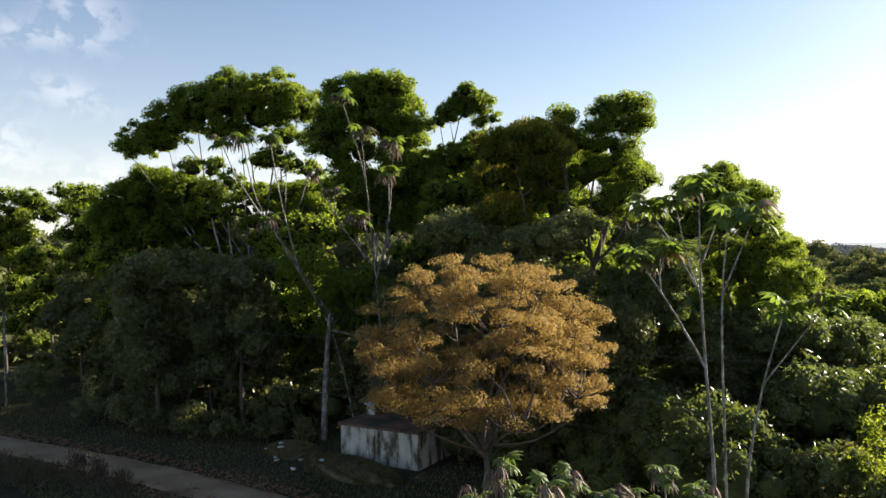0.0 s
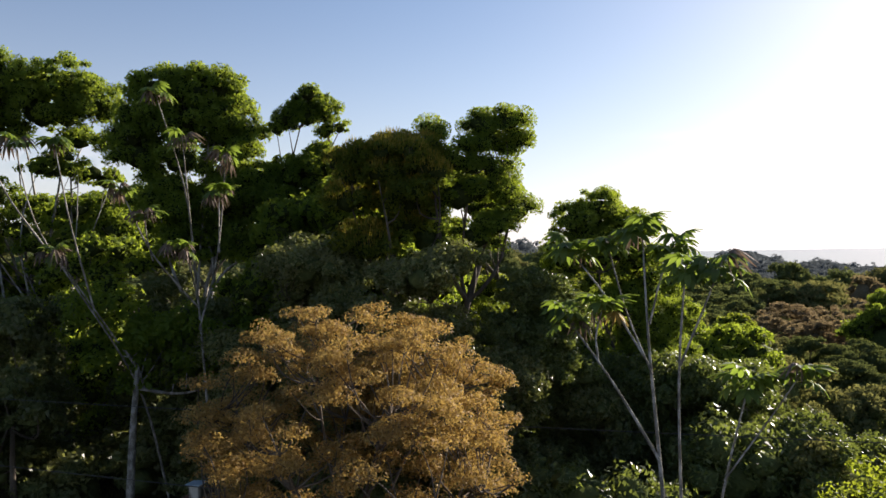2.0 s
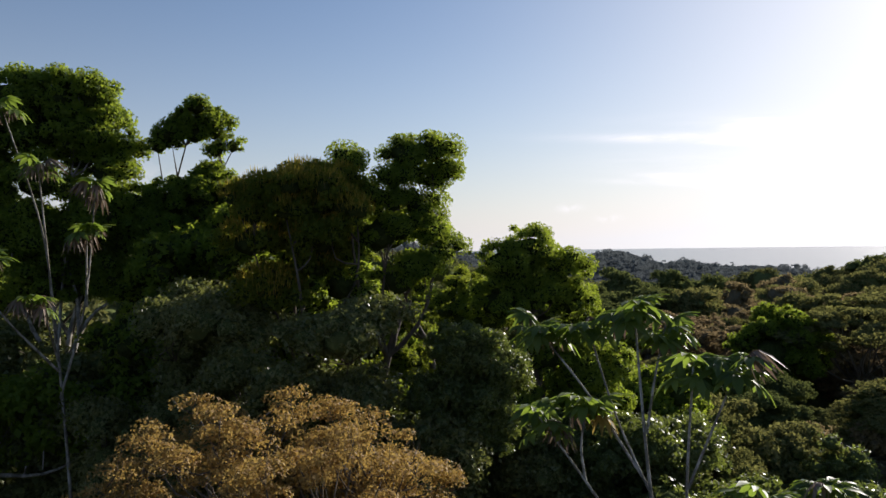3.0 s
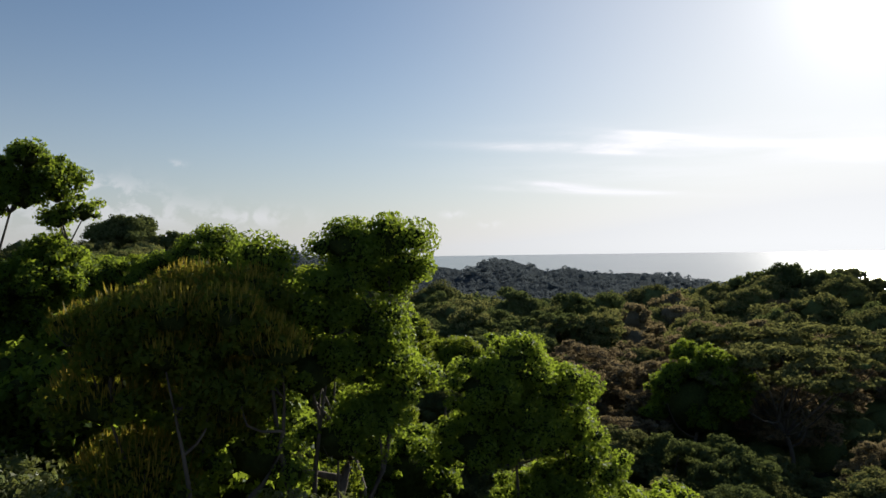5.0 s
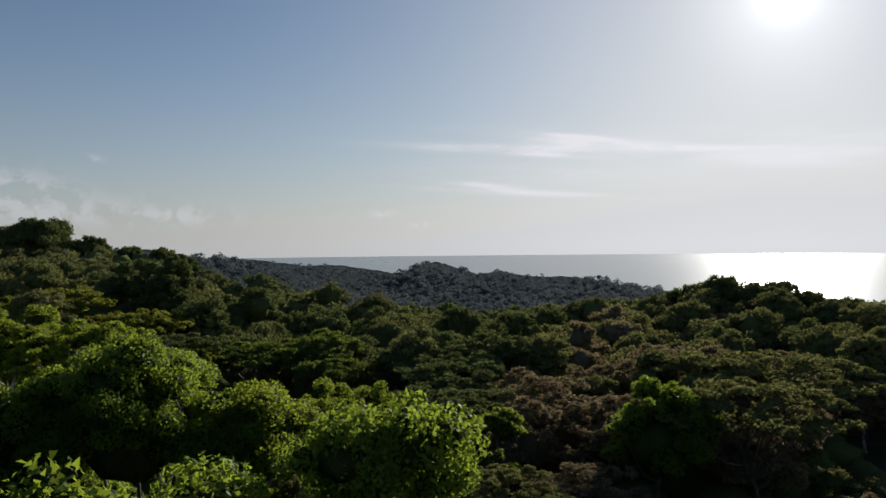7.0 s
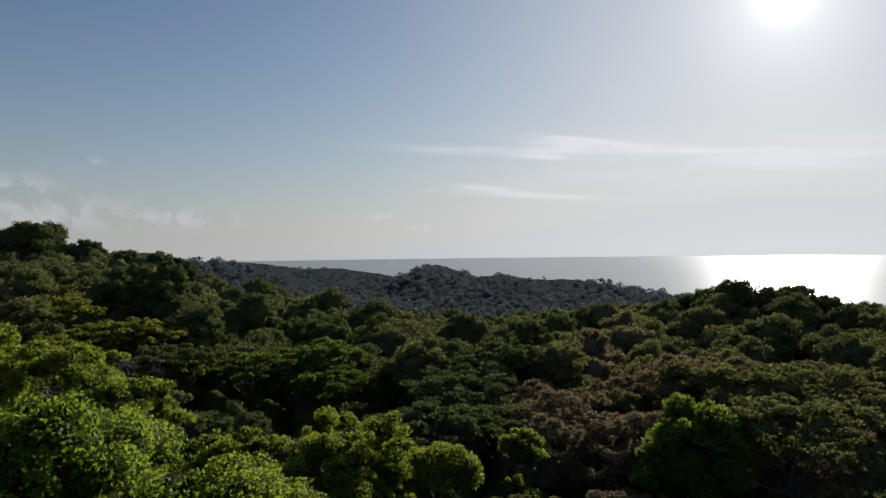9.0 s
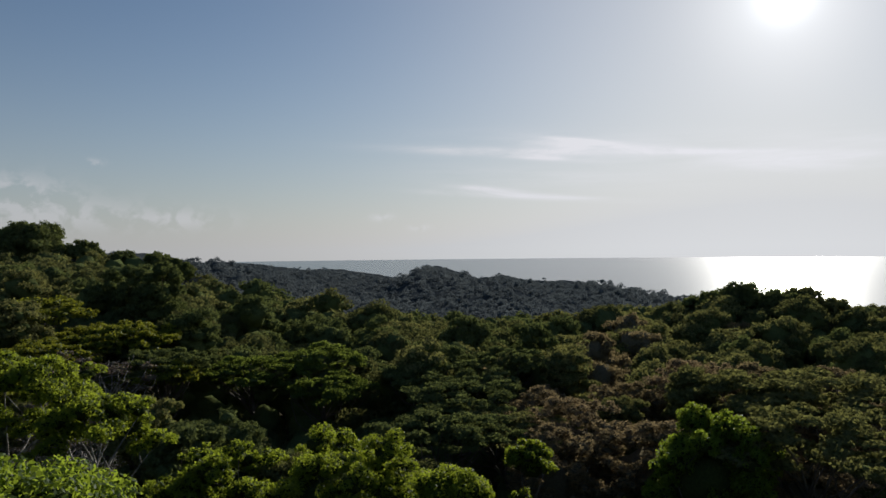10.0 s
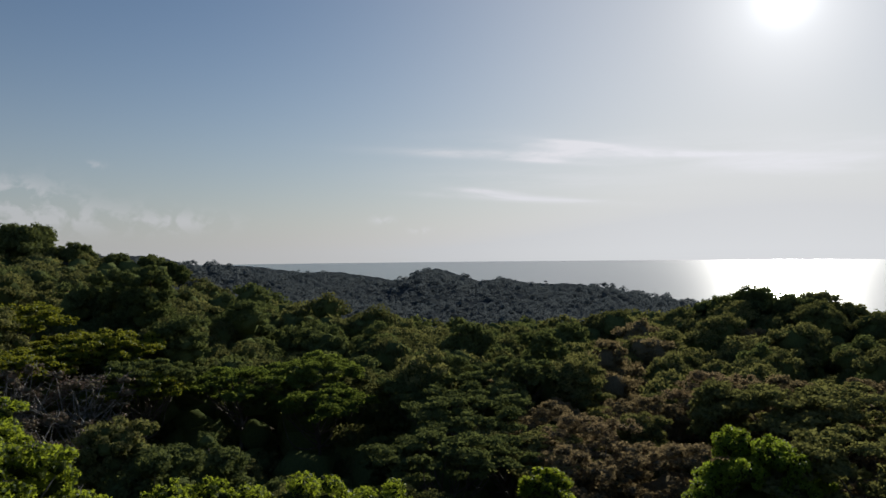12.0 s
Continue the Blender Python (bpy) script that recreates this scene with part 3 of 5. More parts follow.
def tree(name, label, clumps, trunk, mat, bark, seed, puff=0.9, per_area=150, leaf=(0.3, 0.17), group="", core=0.62, fill=1.5, limbs=6, girth=0.3, low=-0.6, flat=0.85, core_level=2, upness=0.35, sag=0.12, category="tree", twigs=3, pad=0.0, cover=0.75, tufts=0.0, hearts=(), spread=0.85, lumps=0.0, quads=False, bare=0.0):
    """A broad-leaved tree: trunk = (x, y, foot z, fork z); clumps = rows of x, y, z, radius."""
    rng = np.random.default_rng(seed)
    clumps = np.array(clumps, float)
    foot = np.array(trunk[:3], float)
    root = new(name)
    root.location = foot
    tagged(root, label, category, group)
    mid = clumps[:, :3].mean(0)
    fork = np.array([trunk[0] * 0.7 + mid[0] * 0.3, trunk[1] * 0.7 + mid[1] * 0.3, trunk[3]])
    stem = bent(foot - [0, 0, 0.6], fork, rng, 0, 8)
    v, f = tube(stem - foot, girth * np.linspace(1.15, 0.6, 8), 9)
    child("trunk", mesh_from("trunk", v, f, bark, True), root)
    # main limbs reach well-spread clumps; every other clump hangs on the nearest limb
    main = [int(np.argmax(clumps[:, 2]))]
    while len(main) < min(limbs, len(clumps)):
        gap = np.min([np.linalg.norm(clumps[:, :3] - clumps[k, :3], axis=1) for k in main], axis=0)
        main.append(int(np.argmax(gap)))
    arms, soups = [], []
    for k in main:
        start = stem[-1 - int(rng.integers(0, 3))]
        pts = bent(start, clumps[k, :3] - [0, 0, 0.3 * clumps[k, 3]], rng, sag, 8)
        arms.append(pts)
        soups.append(Soup().add(*tube(pts - foot, girth * np.linspace(0.5, 0.1, 8), 6)))
    for k, c in enumerate(clumps):
        near = [np.linalg.norm(p[2:] - (c[:3] - [0, 0, 1.5]), axis=1) for p in arms]
        n = int(np.argmin([d.min() for d in near]))
        at = arms[n][2 + int(np.argmin(near[n]))]
        if k not in main:
            soups[n].add(*tube(bent(at, c[:3], rng, 0.1, 5) - foot, girth * np.linspace(0.22, 0.07, 5), 5))
        for _ in range(twigs):
            tip = c[:3] + sphere_dirs(rng, 1, -0.1)[0] * c[3] * 0.85
            soups[n].add(*tube(bent(c[:3] - [0, 0, 0.3 * c[3]], tip, rng, 0.1, 3) - foot, girth * np.linspace(0.1, 0.03, 3), 4))
    for sp in soups:
        child("limb", sp.mesh("limb", bark, True), root)
    soup = Soup()
    local = clumps.copy()
    local[:, :3] -= foot
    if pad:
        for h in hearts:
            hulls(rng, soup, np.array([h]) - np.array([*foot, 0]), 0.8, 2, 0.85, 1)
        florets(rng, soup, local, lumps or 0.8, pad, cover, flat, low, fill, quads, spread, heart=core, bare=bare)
    else:
        if core > 0:
            cores(rng, soup, local, core, core_level, flat, 0.16 * max(4.0, clumps[:, 3].max()))
        puffs = sub_clumps(rng, local, puff, low, fill, flat)
        leaves(rng, soup, puffs, per_area, *leaf, flat=flat, upness=upness)
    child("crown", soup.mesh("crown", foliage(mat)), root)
    if tufts:
        brush = Soup()
        shoots(rng, brush, local, 230, tufts, 0.05)
        tagged(child("flower_brush", brush.mesh("flower_brush", SHOOT if mat == RUSTY else mat), root, "upright tufts of narrow shoots"), kind="stuff")
    return root


def fill_clumps(seed, centre, spread, n, radius):
    """Random clumps within an ellipsoid."""
    rng = np.random.default_rng(seed)
    d = sphere_dirs(rng, n, -0.7) * rng.uniform(0.35, 1.0, n)[:, None] ** 0.6
    return np.concatenate([np.array(centre) + d * np.array(spread), rng.uniform(*radius, n)[:, None]], 1)


def dome_clumps(seed, centre, spread, n, radius):
    """Clumps in the outer half of a dome that hangs low at its rim."""
    rng = np.random.default_rng(seed)
    d = sphere_dirs(rng, n, -0.5) * rng.uniform(0.3, 1.0, n)[:, None] ** 0.45
    return np.concatenate([np.array(centre) + d * np.array(spread), rng.uniform(*radius, n)[:, None]], 1)


def fuller(rows, seed, grow=1.2, extra=1):
    """Thickens a crown: larger clumps, and smaller ones that bridge the gaps between neighbours."""
    rng = np.random.default_rng(seed)
    a = np.array(rows, float)
    a[:, 3] *= grow
    out = [a]
    for _ in range(extra):
        gap = np.linalg.norm(a[:, None, :3] - a[None, :, :3], axis=2) + np.eye(len(a)) * 99
        b = a.copy()
        other = a[np.argsort(gap, axis=1)[:, int(rng.integers(0, 3))]]
        b[:, :3] = 0.5 * a[:, :3] + 0.5 * other[:, :3] + rng.normal(0, 0.35, (len(a), 3)) * a[:, 3:4]
        b[:, 3] *= rng.uniform(0.55, 0.85, len(a))
        out.append(b)
    return np.concatenate(out)


BIG = "tall evergreen trees behind the roadside"
T1_LOW = [(-65.3, 44.8, 24.9, 1.7), (-62.3, 47.3, 23.6, 1.5), (-60.1, 49.4, 25.7, 1.6), (-56.7, 52.4, 25.3, 1.7), (-57.5, 51.6, 28.0, 1.7), (-54.8, 54.0, 27.6, 1.8), (-61.3, 48.3, 20.3, 2.3), (-58.6, 50.7, 19.0, 2.3), (-55.4, 53.5, 20.1, 2.2), (-64.0, 45.9, 20.0, 2.2)]
T1 = [(-59.2, 51.5, 33.4, 2.8), (-62.4, 48.7, 33.2, 3.1), (-65.2, 46.2, 32.0, 3.1), (-67.5, 44.2, 30.3, 2.8), (-70.3, 41.7, 27.9, 2.8), (-57.2, 53.3, 31.5, 2.6), (-60.6, 50.3, 30.7, 2.6), (-63.8, 47.4, 29.5, 2.3), (-68.2, 43.5, 28.2, 2.0), (-71.4, 40.7, 27.3, 1.5)]
T1B = [(-72.3, 43.9, 22.9, 3.0), (-69.9, 46.0, 22.2, 3.2), (-74.0, 42.4, 22.3, 2.5), (-75.2, 41.3, 19.2, 2.9), (-71.9, 44.2, 18.5, 3.5), (-69.0, 46.7, 17.7, 3.2), (-76.1, 40.5, 21.8, 1.9), (-66, 48, 15, 3.0)]
T2 = [(-46.9, 51.2, 31.2, 2.1), (-44.8, 53.0, 31.4, 2.0), (-43.2, 54.5, 31.3, 1.8), (-42.3, 55.2, 30.2, 1.3), (-47.7, 50.4, 29.3, 1.9), (-45.3, 52.6, 28.9, 2.2), (-43.4, 54.2, 28.3, 1.8), (-45.7, 52.2, 25.6, 2.3), (-42.4, 55.1, 26.4, 1.8), (-41.4, 56.0, 24.1, 2.2), (-48.2, 50.0, 26.0, 1.8), (-46.6, 51.4, 21.8, 2.5), (-43.3, 54.3, 22.3, 2.5), (-40.6, 56.6, 21.4, 2.5), (-41.3, 56.0, 18.4, 2.7), (-45.4, 52.4, 18.5, 2.2)]
T3 = [(-37.6, 58.6, 29.2, 1.3), (-37.0, 59.0, 30.2, 1.2), (-39.1, 57.2, 28.9, 1.2), (-38.1, 58.2, 30.0, 1.2), (-36.6, 59.4, 30.0, 1.4), (-35.6, 60.3, 28.4, 1.0), (-39.5, 56.9, 28.1, 0.9), (-36.5, 59.6, 28.0, 0.9), (-36.7, 59.3, 25.6, 1.6), (-38.5, 57.7, 24.3, 2.1), (-36.9, 59.1, 22.3, 2.3), (-38.8, 57.4, 20.7, 2.4)]
T4 = [(-18.3, 55.6, 26.6, 1.6), (-19.7, 54.3, 26.4, 1.2), (-17.5, 56.3, 25.3, 1.1), (-19.3, 54.7, 25.2, 1.1), (-22.2, 52.2, 25.8, 1.1), (-20.9, 53.3, 23.8, 1.4), (-19.0, 55.0, 23.2, 1.4), (-18.3, 55.5, 21.8, 1.6), (-17.7, 56.0, 20.5, 1.6), (-20.9, 53.2, 21.5, 1.9), (-20.0, 54.0, 18.7, 1.9), (-22.3, 52.0, 18.5, 2.2)]
T4B = [(-24.1, 50.4, 24.2, 1.9), (-25.9, 48.8, 23.2, 1.6), (-22.7, 51.7, 23.9, 1.6), (-23.7, 50.8, 21.1, 2.2), (-26.4, 48.4, 21.2, 1.8), (-25.7, 49.0, 18.2, 2.2)]
T4B += [(-26.7, 47.6, 23.6, 1.0), (-25.3, 47.8, 24.0, 1.1), (-23.7, 48.1, 24.1, 1.1), (-25.8, 47.7, 22.6, 1.1), (-23.9, 48.0, 22.8, 1.1), (-23.4, 50.1, 24.5, 1.0), (-22.2, 50.3, 24.1, 1.0), (-22.6, 49.2, 23.1, 1.2), (-21.3, 49.4, 23.1, 1.2), (-20.5, 49.6, 22.7, 1.0), (-21.8, 49.3, 21.7, 1.1)]
T5 = [(-13.4, 61.2, 20.6, 1.8), (-14.9, 59.9, 19.6, 1.7), (-11.9, 62.5, 19.1, 1.8), (-11.3, 63.0, 16.9, 1.8), (-13.3, 61.3, 17.4, 2.0), (-15.2, 59.5, 17.0, 1.8), (-10.3, 63.8, 15.1, 1.8), (-9.2, 64.8, 12.5, 1.7), (-10.9, 63.3, 12.1, 2.2), (-12.7, 61.8, 13.4, 2.2), (-10.1, 64.0, 9.2, 2.4), (-12.1, 62.3, 8.4, 2.2), (-9.0, 65.0, 6.1, 2.6), (-11.1, 63.1, 4.4, 2.6), (-13.5, 61.0, 3.6, 2.2), (-8.7, 65.2, 1.7, 2.6), (-15.0, 59.7, 10.2, 2.2)]
T6 = [(-14.0, 52.6, 14.4, 1.8), (-15.5, 51.3, 15.4, 1.6), (-16.4, 50.4, 12.5, 1.8), (-14.4, 52.2, 10.9, 2.0), (-16.2, 50.6, 9.4, 1.8)]
tree("tree", "tall tree with broad umbrella crown of glossy green leaves", fuller(T1, 1, 0.98, 1), (-62, 49, 0, 13), GREEN, PALE_BARK, 1, limbs=10, pad=0.24, lumps=0.8, flat=0.8, low=-0.5, group=BIG, girth=0.42)
tree("tree", "broad dark green tree beneath a taller umbrella crown", fuller(T1B, 2, 1.05, 2), (-71, 44, 0, 12), GREEN, BARK, 2, pad=0.24, lumps=0.8, flat=0.8, low=-0.5, group=BIG)
tree("tree", "tall rounded green tree with a layered crown", fuller(T2, 3, 1.05, 2), (-44.5, 53.5, 0, 15), GREEN, PALE_BARK, 3, pad=0.24, lumps=0.8, flat=0.8, low=-0.5, group=BIG, girth=0.4)
tree("tree", "slender tall tree with a small open umbrella top", fuller(T3, 4, 0.95, 1), (-37.5, 58.5, 0, 24), GREEN, BARK, 4, pad=0.2, lumps=0.5, flat=0.8, low=-0.4, group=BIG, limbs=7)
tree("tree", "tall green tree with puffy clustered leaf crowns", fuller(T4, 5, 0.9, 1), (-20, 54.5, 0, 17), GREEN, BARK, 5, pad=0.17, lumps=0.85, fill=1.1, spread=0.7, quads=True, flat=0.8, low=-0.5, group=BIG, girth=0.34)
tree("tree", "green tree topped with yellowish flowering shoots", fuller(T4B, 6, 0.95), (-24.5, 50, 0, 16), RUSTY, BARK, 6, pad=0.22, lumps=0.7, flat=0.75, low=-0.4, group=BIG, tufts=0.34)
tree("tree", "tree cloaked in climbing leaves down to the ground", fuller(T5, 7, 1.0, 1), (-12.5, 62, -1, 14), GREEN, BARK, 7, pad=0.18, lumps=0.62, quads=True, flat=0.8, low=-0.5, group=BIG)
tree("tree", "shaded green tree beside an ochre tree", fuller(T6, 8, 1.0, 1), (-15.5, 51.5, 0, 9), CLIMBER, BARK, 8, pad=0.18, lumps=0.62, quads=True, flat=0.8, low=-0.5, group=BIG)

tree("tree", "slim tree with open boughs beneath a tall umbrella crown", fuller(T1_LOW, 10, 1.0, 1), (-60, 51, 0, 14), GREEN, PALE_BARK, 9, pad=0.26, lumps=0.8, cover=0.7, flat=0.7, low=-0.3, group=BIG, limbs=10, girth=0.25, core=0.5, bare=0.3)

T1_MID = [(-71.8, 43.0, 26.0, 2.0), (-69.4, 45.1, 24.7, 2.2), (-67.1, 47.2, 25.8, 2.0), (-64.7, 49.2, 24.5, 2.2), (-62.4, 51.3, 25.7, 2.2), (-60.0, 53.4, 25.6, 2.2), (-58.2, 55.0, 24.3, 2.2), (-68.1, 46.3, 22.4, 2.2), (-64.3, 49.6, 22.0, 2.2), (-60.5, 52.9, 22.2, 2.2), (-57.3, 55.8, 21.8, 2.2), (-71.4, 43.4, 22.2, 2.0), (-61.4, 52.2, 28.2, 1.8), (-58.1, 55.1, 27.8, 1.8)]
tree("tree", "open tree with spreading boughs and thin foliage", fuller([c for c in T1_MID if c[2] < 23.5], 12, 1.0, 2), (-60, 54, 0, 14), GREEN, BARK, 12, pad=0.28, lumps=0.8, cover=0.6, core=0.4, flat=0.7, low=-0.3, bare=0.4, group=BIG, limbs=11, girth=0.3)

T2B = [(-67.0, 60.4, 27.5, 2.2), (-64.7, 61.3, 25.8, 2.4), (-67.3, 60.3, 24.2, 2.6), (-64.8, 61.3, 22.0, 2.8), (-61.8, 62.5, 21.9, 2.6), (-59.3, 63.6, 22.4, 2.4), (-56.3, 64.9, 22.3, 2.4), (-66.8, 60.4, 19.8, 2.8), (-61.8, 62.5, 19.7, 2.6), (-57.8, 64.2, 20.2, 2.6), (-53.7, 65.9, 22.8, 2.2), (-51.2, 67.0, 22.0, 2.2), (-69.8, 59.2, 25.9, 2.6), (-69.8, 59.2, 22.1, 2.8)]
tree("tree", "broad leafy tree behind taller umbrella crowns", fuller([c for c in T2B if c[2] < 24], 13, 1.0, 2), (-58, 64, 0, 12), GREEN, BARK, 13, pad=0.32, lumps=0.95, flat=0.75, low=-0.5, group=BIG, limbs=8, girth=0.35)

# ochre tree by the blockhouse
tree("tree", "round tree with dry ochre and orange foliage beside a blockhouse", np.array([c for c in dome_clumps(11, (-18.0, 36.2, 9.0), (7.8, 7.8, 6.6), 340, (0.6, 1.1)) if c[2] > 4.6 + 0.85 * max(0.0, -2.5 - 0.743 * (c[0] + 18.0) - 0.669 * (c[1] - 36.2))]), (-18.2, 36.0, 0, 4.2), YELLOW, BARK, 11, puff=0.4, per_area=270, leaf=(0.13, 0.075), core=0.0, fill=2.1, limbs=14, girth=0.24, twigs=3, flat=0.65, low=-0.4, sag=0.0)

# darker trees and scrub that close the forest edge
EDGE = "shaded trees of the forest edge"
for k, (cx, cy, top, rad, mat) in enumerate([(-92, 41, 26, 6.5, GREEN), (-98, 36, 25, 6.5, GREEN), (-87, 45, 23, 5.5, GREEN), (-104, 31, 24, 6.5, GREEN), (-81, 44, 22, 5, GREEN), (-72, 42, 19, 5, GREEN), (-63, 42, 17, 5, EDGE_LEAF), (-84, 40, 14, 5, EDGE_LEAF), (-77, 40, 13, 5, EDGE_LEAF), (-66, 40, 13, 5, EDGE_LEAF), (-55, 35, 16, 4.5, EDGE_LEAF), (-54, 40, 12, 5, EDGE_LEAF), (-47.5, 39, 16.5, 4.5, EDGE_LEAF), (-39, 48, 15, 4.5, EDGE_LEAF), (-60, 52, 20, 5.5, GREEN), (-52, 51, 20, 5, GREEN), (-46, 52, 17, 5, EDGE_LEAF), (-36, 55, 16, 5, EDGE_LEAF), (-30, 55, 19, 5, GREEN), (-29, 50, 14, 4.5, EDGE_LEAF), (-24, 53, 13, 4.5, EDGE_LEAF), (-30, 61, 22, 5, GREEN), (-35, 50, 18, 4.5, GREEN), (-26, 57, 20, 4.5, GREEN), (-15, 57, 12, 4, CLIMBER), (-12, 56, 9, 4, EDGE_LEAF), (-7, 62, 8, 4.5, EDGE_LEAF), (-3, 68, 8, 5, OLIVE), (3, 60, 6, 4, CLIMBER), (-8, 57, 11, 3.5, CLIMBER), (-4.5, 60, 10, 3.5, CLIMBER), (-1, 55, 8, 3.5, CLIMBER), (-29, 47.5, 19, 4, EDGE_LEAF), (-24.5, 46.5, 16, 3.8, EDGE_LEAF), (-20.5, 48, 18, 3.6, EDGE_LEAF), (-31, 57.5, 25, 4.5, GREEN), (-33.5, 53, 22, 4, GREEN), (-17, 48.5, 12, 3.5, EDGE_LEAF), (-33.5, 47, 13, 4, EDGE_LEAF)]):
    g = float(ground_z(cx, cy))
    h = top - g
    n = int(9 + h * 0.8)
    tree("tree", "shaded broad-leaved tree with foliage down to the undergrowth", fill_clumps(40 + k, (cx, cy, g + h * 0.46), (rad * 0.85, rad * 0.85, h * 0.47), n + 8, (0.9, 1.8)).tolist() + fill_clumps(140 + k, (cx, cy, top - rad * 0.55), (rad * 0.85, rad * 0.85, rad * 0.35), 10, (1.0, 1.6)).tolist(), (cx, cy, g, g + h * 0.45), mat, BARK, 40 + k, puff=1.0, per_area=90, leaf=(0.26, 0.15), group=EDGE, limbs=3, girth=0.22, twigs=0, pad=0.22 if cx > -36 and cy < 50 else 0.36 if cx < -20 else 0.22, lumps=0.8 if cx < -20 else 0.6, cover=0.42, flat=0.85, low=-0.5)

tree("shrub", "loose bright green sapling thicket beside dark climbers", fill_clumps(77, (3.0, 42.0, 6.2), (2.4, 2.4, 3.0), 26, (0.7, 1.1)), (3.0, 42.0, float(ground_z(3.0, 42.0)), 4.0), BRIGHT, BARK, 77, puff=0.5, per_area=130, leaf=(0.2, 0.11), core=0.0, fill=1.6, limbs=6, girth=0.1, twigs=2, category="shrub")

# nearer canopy seen from above
for k, (cx, cy, top, rad, mat) in enumerate([(-33, 69, 27.3, 4.3, GREEN), (-39, 67, 25.8, 4.3, GREEN), (-27, 70.5, 24.6, 3.0, BRIGHT), (-32.6, 112.5, 16.7, 6.6, BRIGHT), (-23.5, 106.5, 16.2, 2.6, BRIGHT), (-51, 136, 9.5, 8, BRIGHT), (-43, 140, 8, 6, OLIVE), (-16, 162.5, 4, 3.5, BRIGHT), (-36, 84, 15, 4.5, GREEN), (-24, 80, 13, 4.5, GREEN), (-44, 82, 18, 4.5, GREEN), (-53, 86, 19, 4.5, GREEN), (-12, 78, 11, 4.5, OLIVE), (-4, 82, 8, 5, OLIVE), (-7, 73, 11, 4.5, GREEN), (3, 78, 6, 5, OLIVE), (-11, 90, 5, 5.5, OLIVE), (4, 90, 4, 5.5, BROWN), (-2, 99, 3, 5.5, DARK), (11, 86, 4, 5, BROWN), (-20, 92, 8, 5.5, OLIVE)]):
    g = float(ground_z(cx, cy))
    h = top - g
    near = k < 5
    pads = np.concatenate([dome_pads(80 + k, (cx, cy, top - rad * 0.78), rad, rad * 0.78, int(10 + rad * 2.2), (0.15 * rad + 0.2, 0.27 * rad + 0.3), -0.45), fill_clumps(180 + k, (cx, cy, top - h * 0.55), (rad * 0.55, rad * 0.55, h * 0.22), 7, (1.3, 2.0))])
    tree("tree", "green rainforest tree with a domed sunlit crown", pads, (cx, cy, g, top - 8), mat, BARK, 80 + k, pad=0.17 if k < 3 else 0.23 if near else 0.34, lumps=0.8 if near else 0.75, quads=k < 3, cover=0.75, fill=1.1, spread=0.7, group="canopy trees on the slope", limbs=5, girth=0.3, flat=0.78, core=0.62, low=-0.4, twigs=0, hearts=[(cx, cy, top - rad * 0.88, rad * 0.76)])

# open-crowned trees whose pale trunks show under layered sprays of foliage
for k, (cx, cy, top, wide, high, n) in enumerate([(-57, 105.5, 24.8, 7.3, 5.0, 24), (-47.8, 102.5, 23.0, 4.2, 3.6, 12), (-66, 108, 25.5, 6.5, 4.5, 18)]):
    g = float(ground_z(cx, cy))
    tree("tree", "pale-trunked tree with layered bright green sprays of foliage", dome_pads(280 + k, (cx, cy, top - high), wide, high, n, (1.1, 1.9), -0.25), (cx, cy, g, top - high - 3.5), BRIGHT, PALE_BARK, 280 + k, pad=0.22, lumps=0.7, fill=1.2, cover=0.65, group="canopy trees on the slope", limbs=9, girth=0.3, flat=0.6, core=0.5, low=-0.3, twigs=0)

HERO = dome_pads(399, (11.2, 164.8, -2.6), 8.9, 10.0, 38, (1.5, 2.6), -0.3)
tree("tree", "large domed tree with sunlit rim among brown trees", HERO, (11.2, 164.8, float(ground_z(11.2, 164.8)), -4), GREEN, BARK, 399, pad=0.34, lumps=0.8, group="canopy trees on the slope", limbs=6, girth=0.4, flat=0.8, core=0.62, low=-0.4, twigs=0, hearts=[(11.2, 164.8, -1.6, 7.6), (11.2, 164.8, 1.0, 5.0)])

# ---- mid-distance forest ----


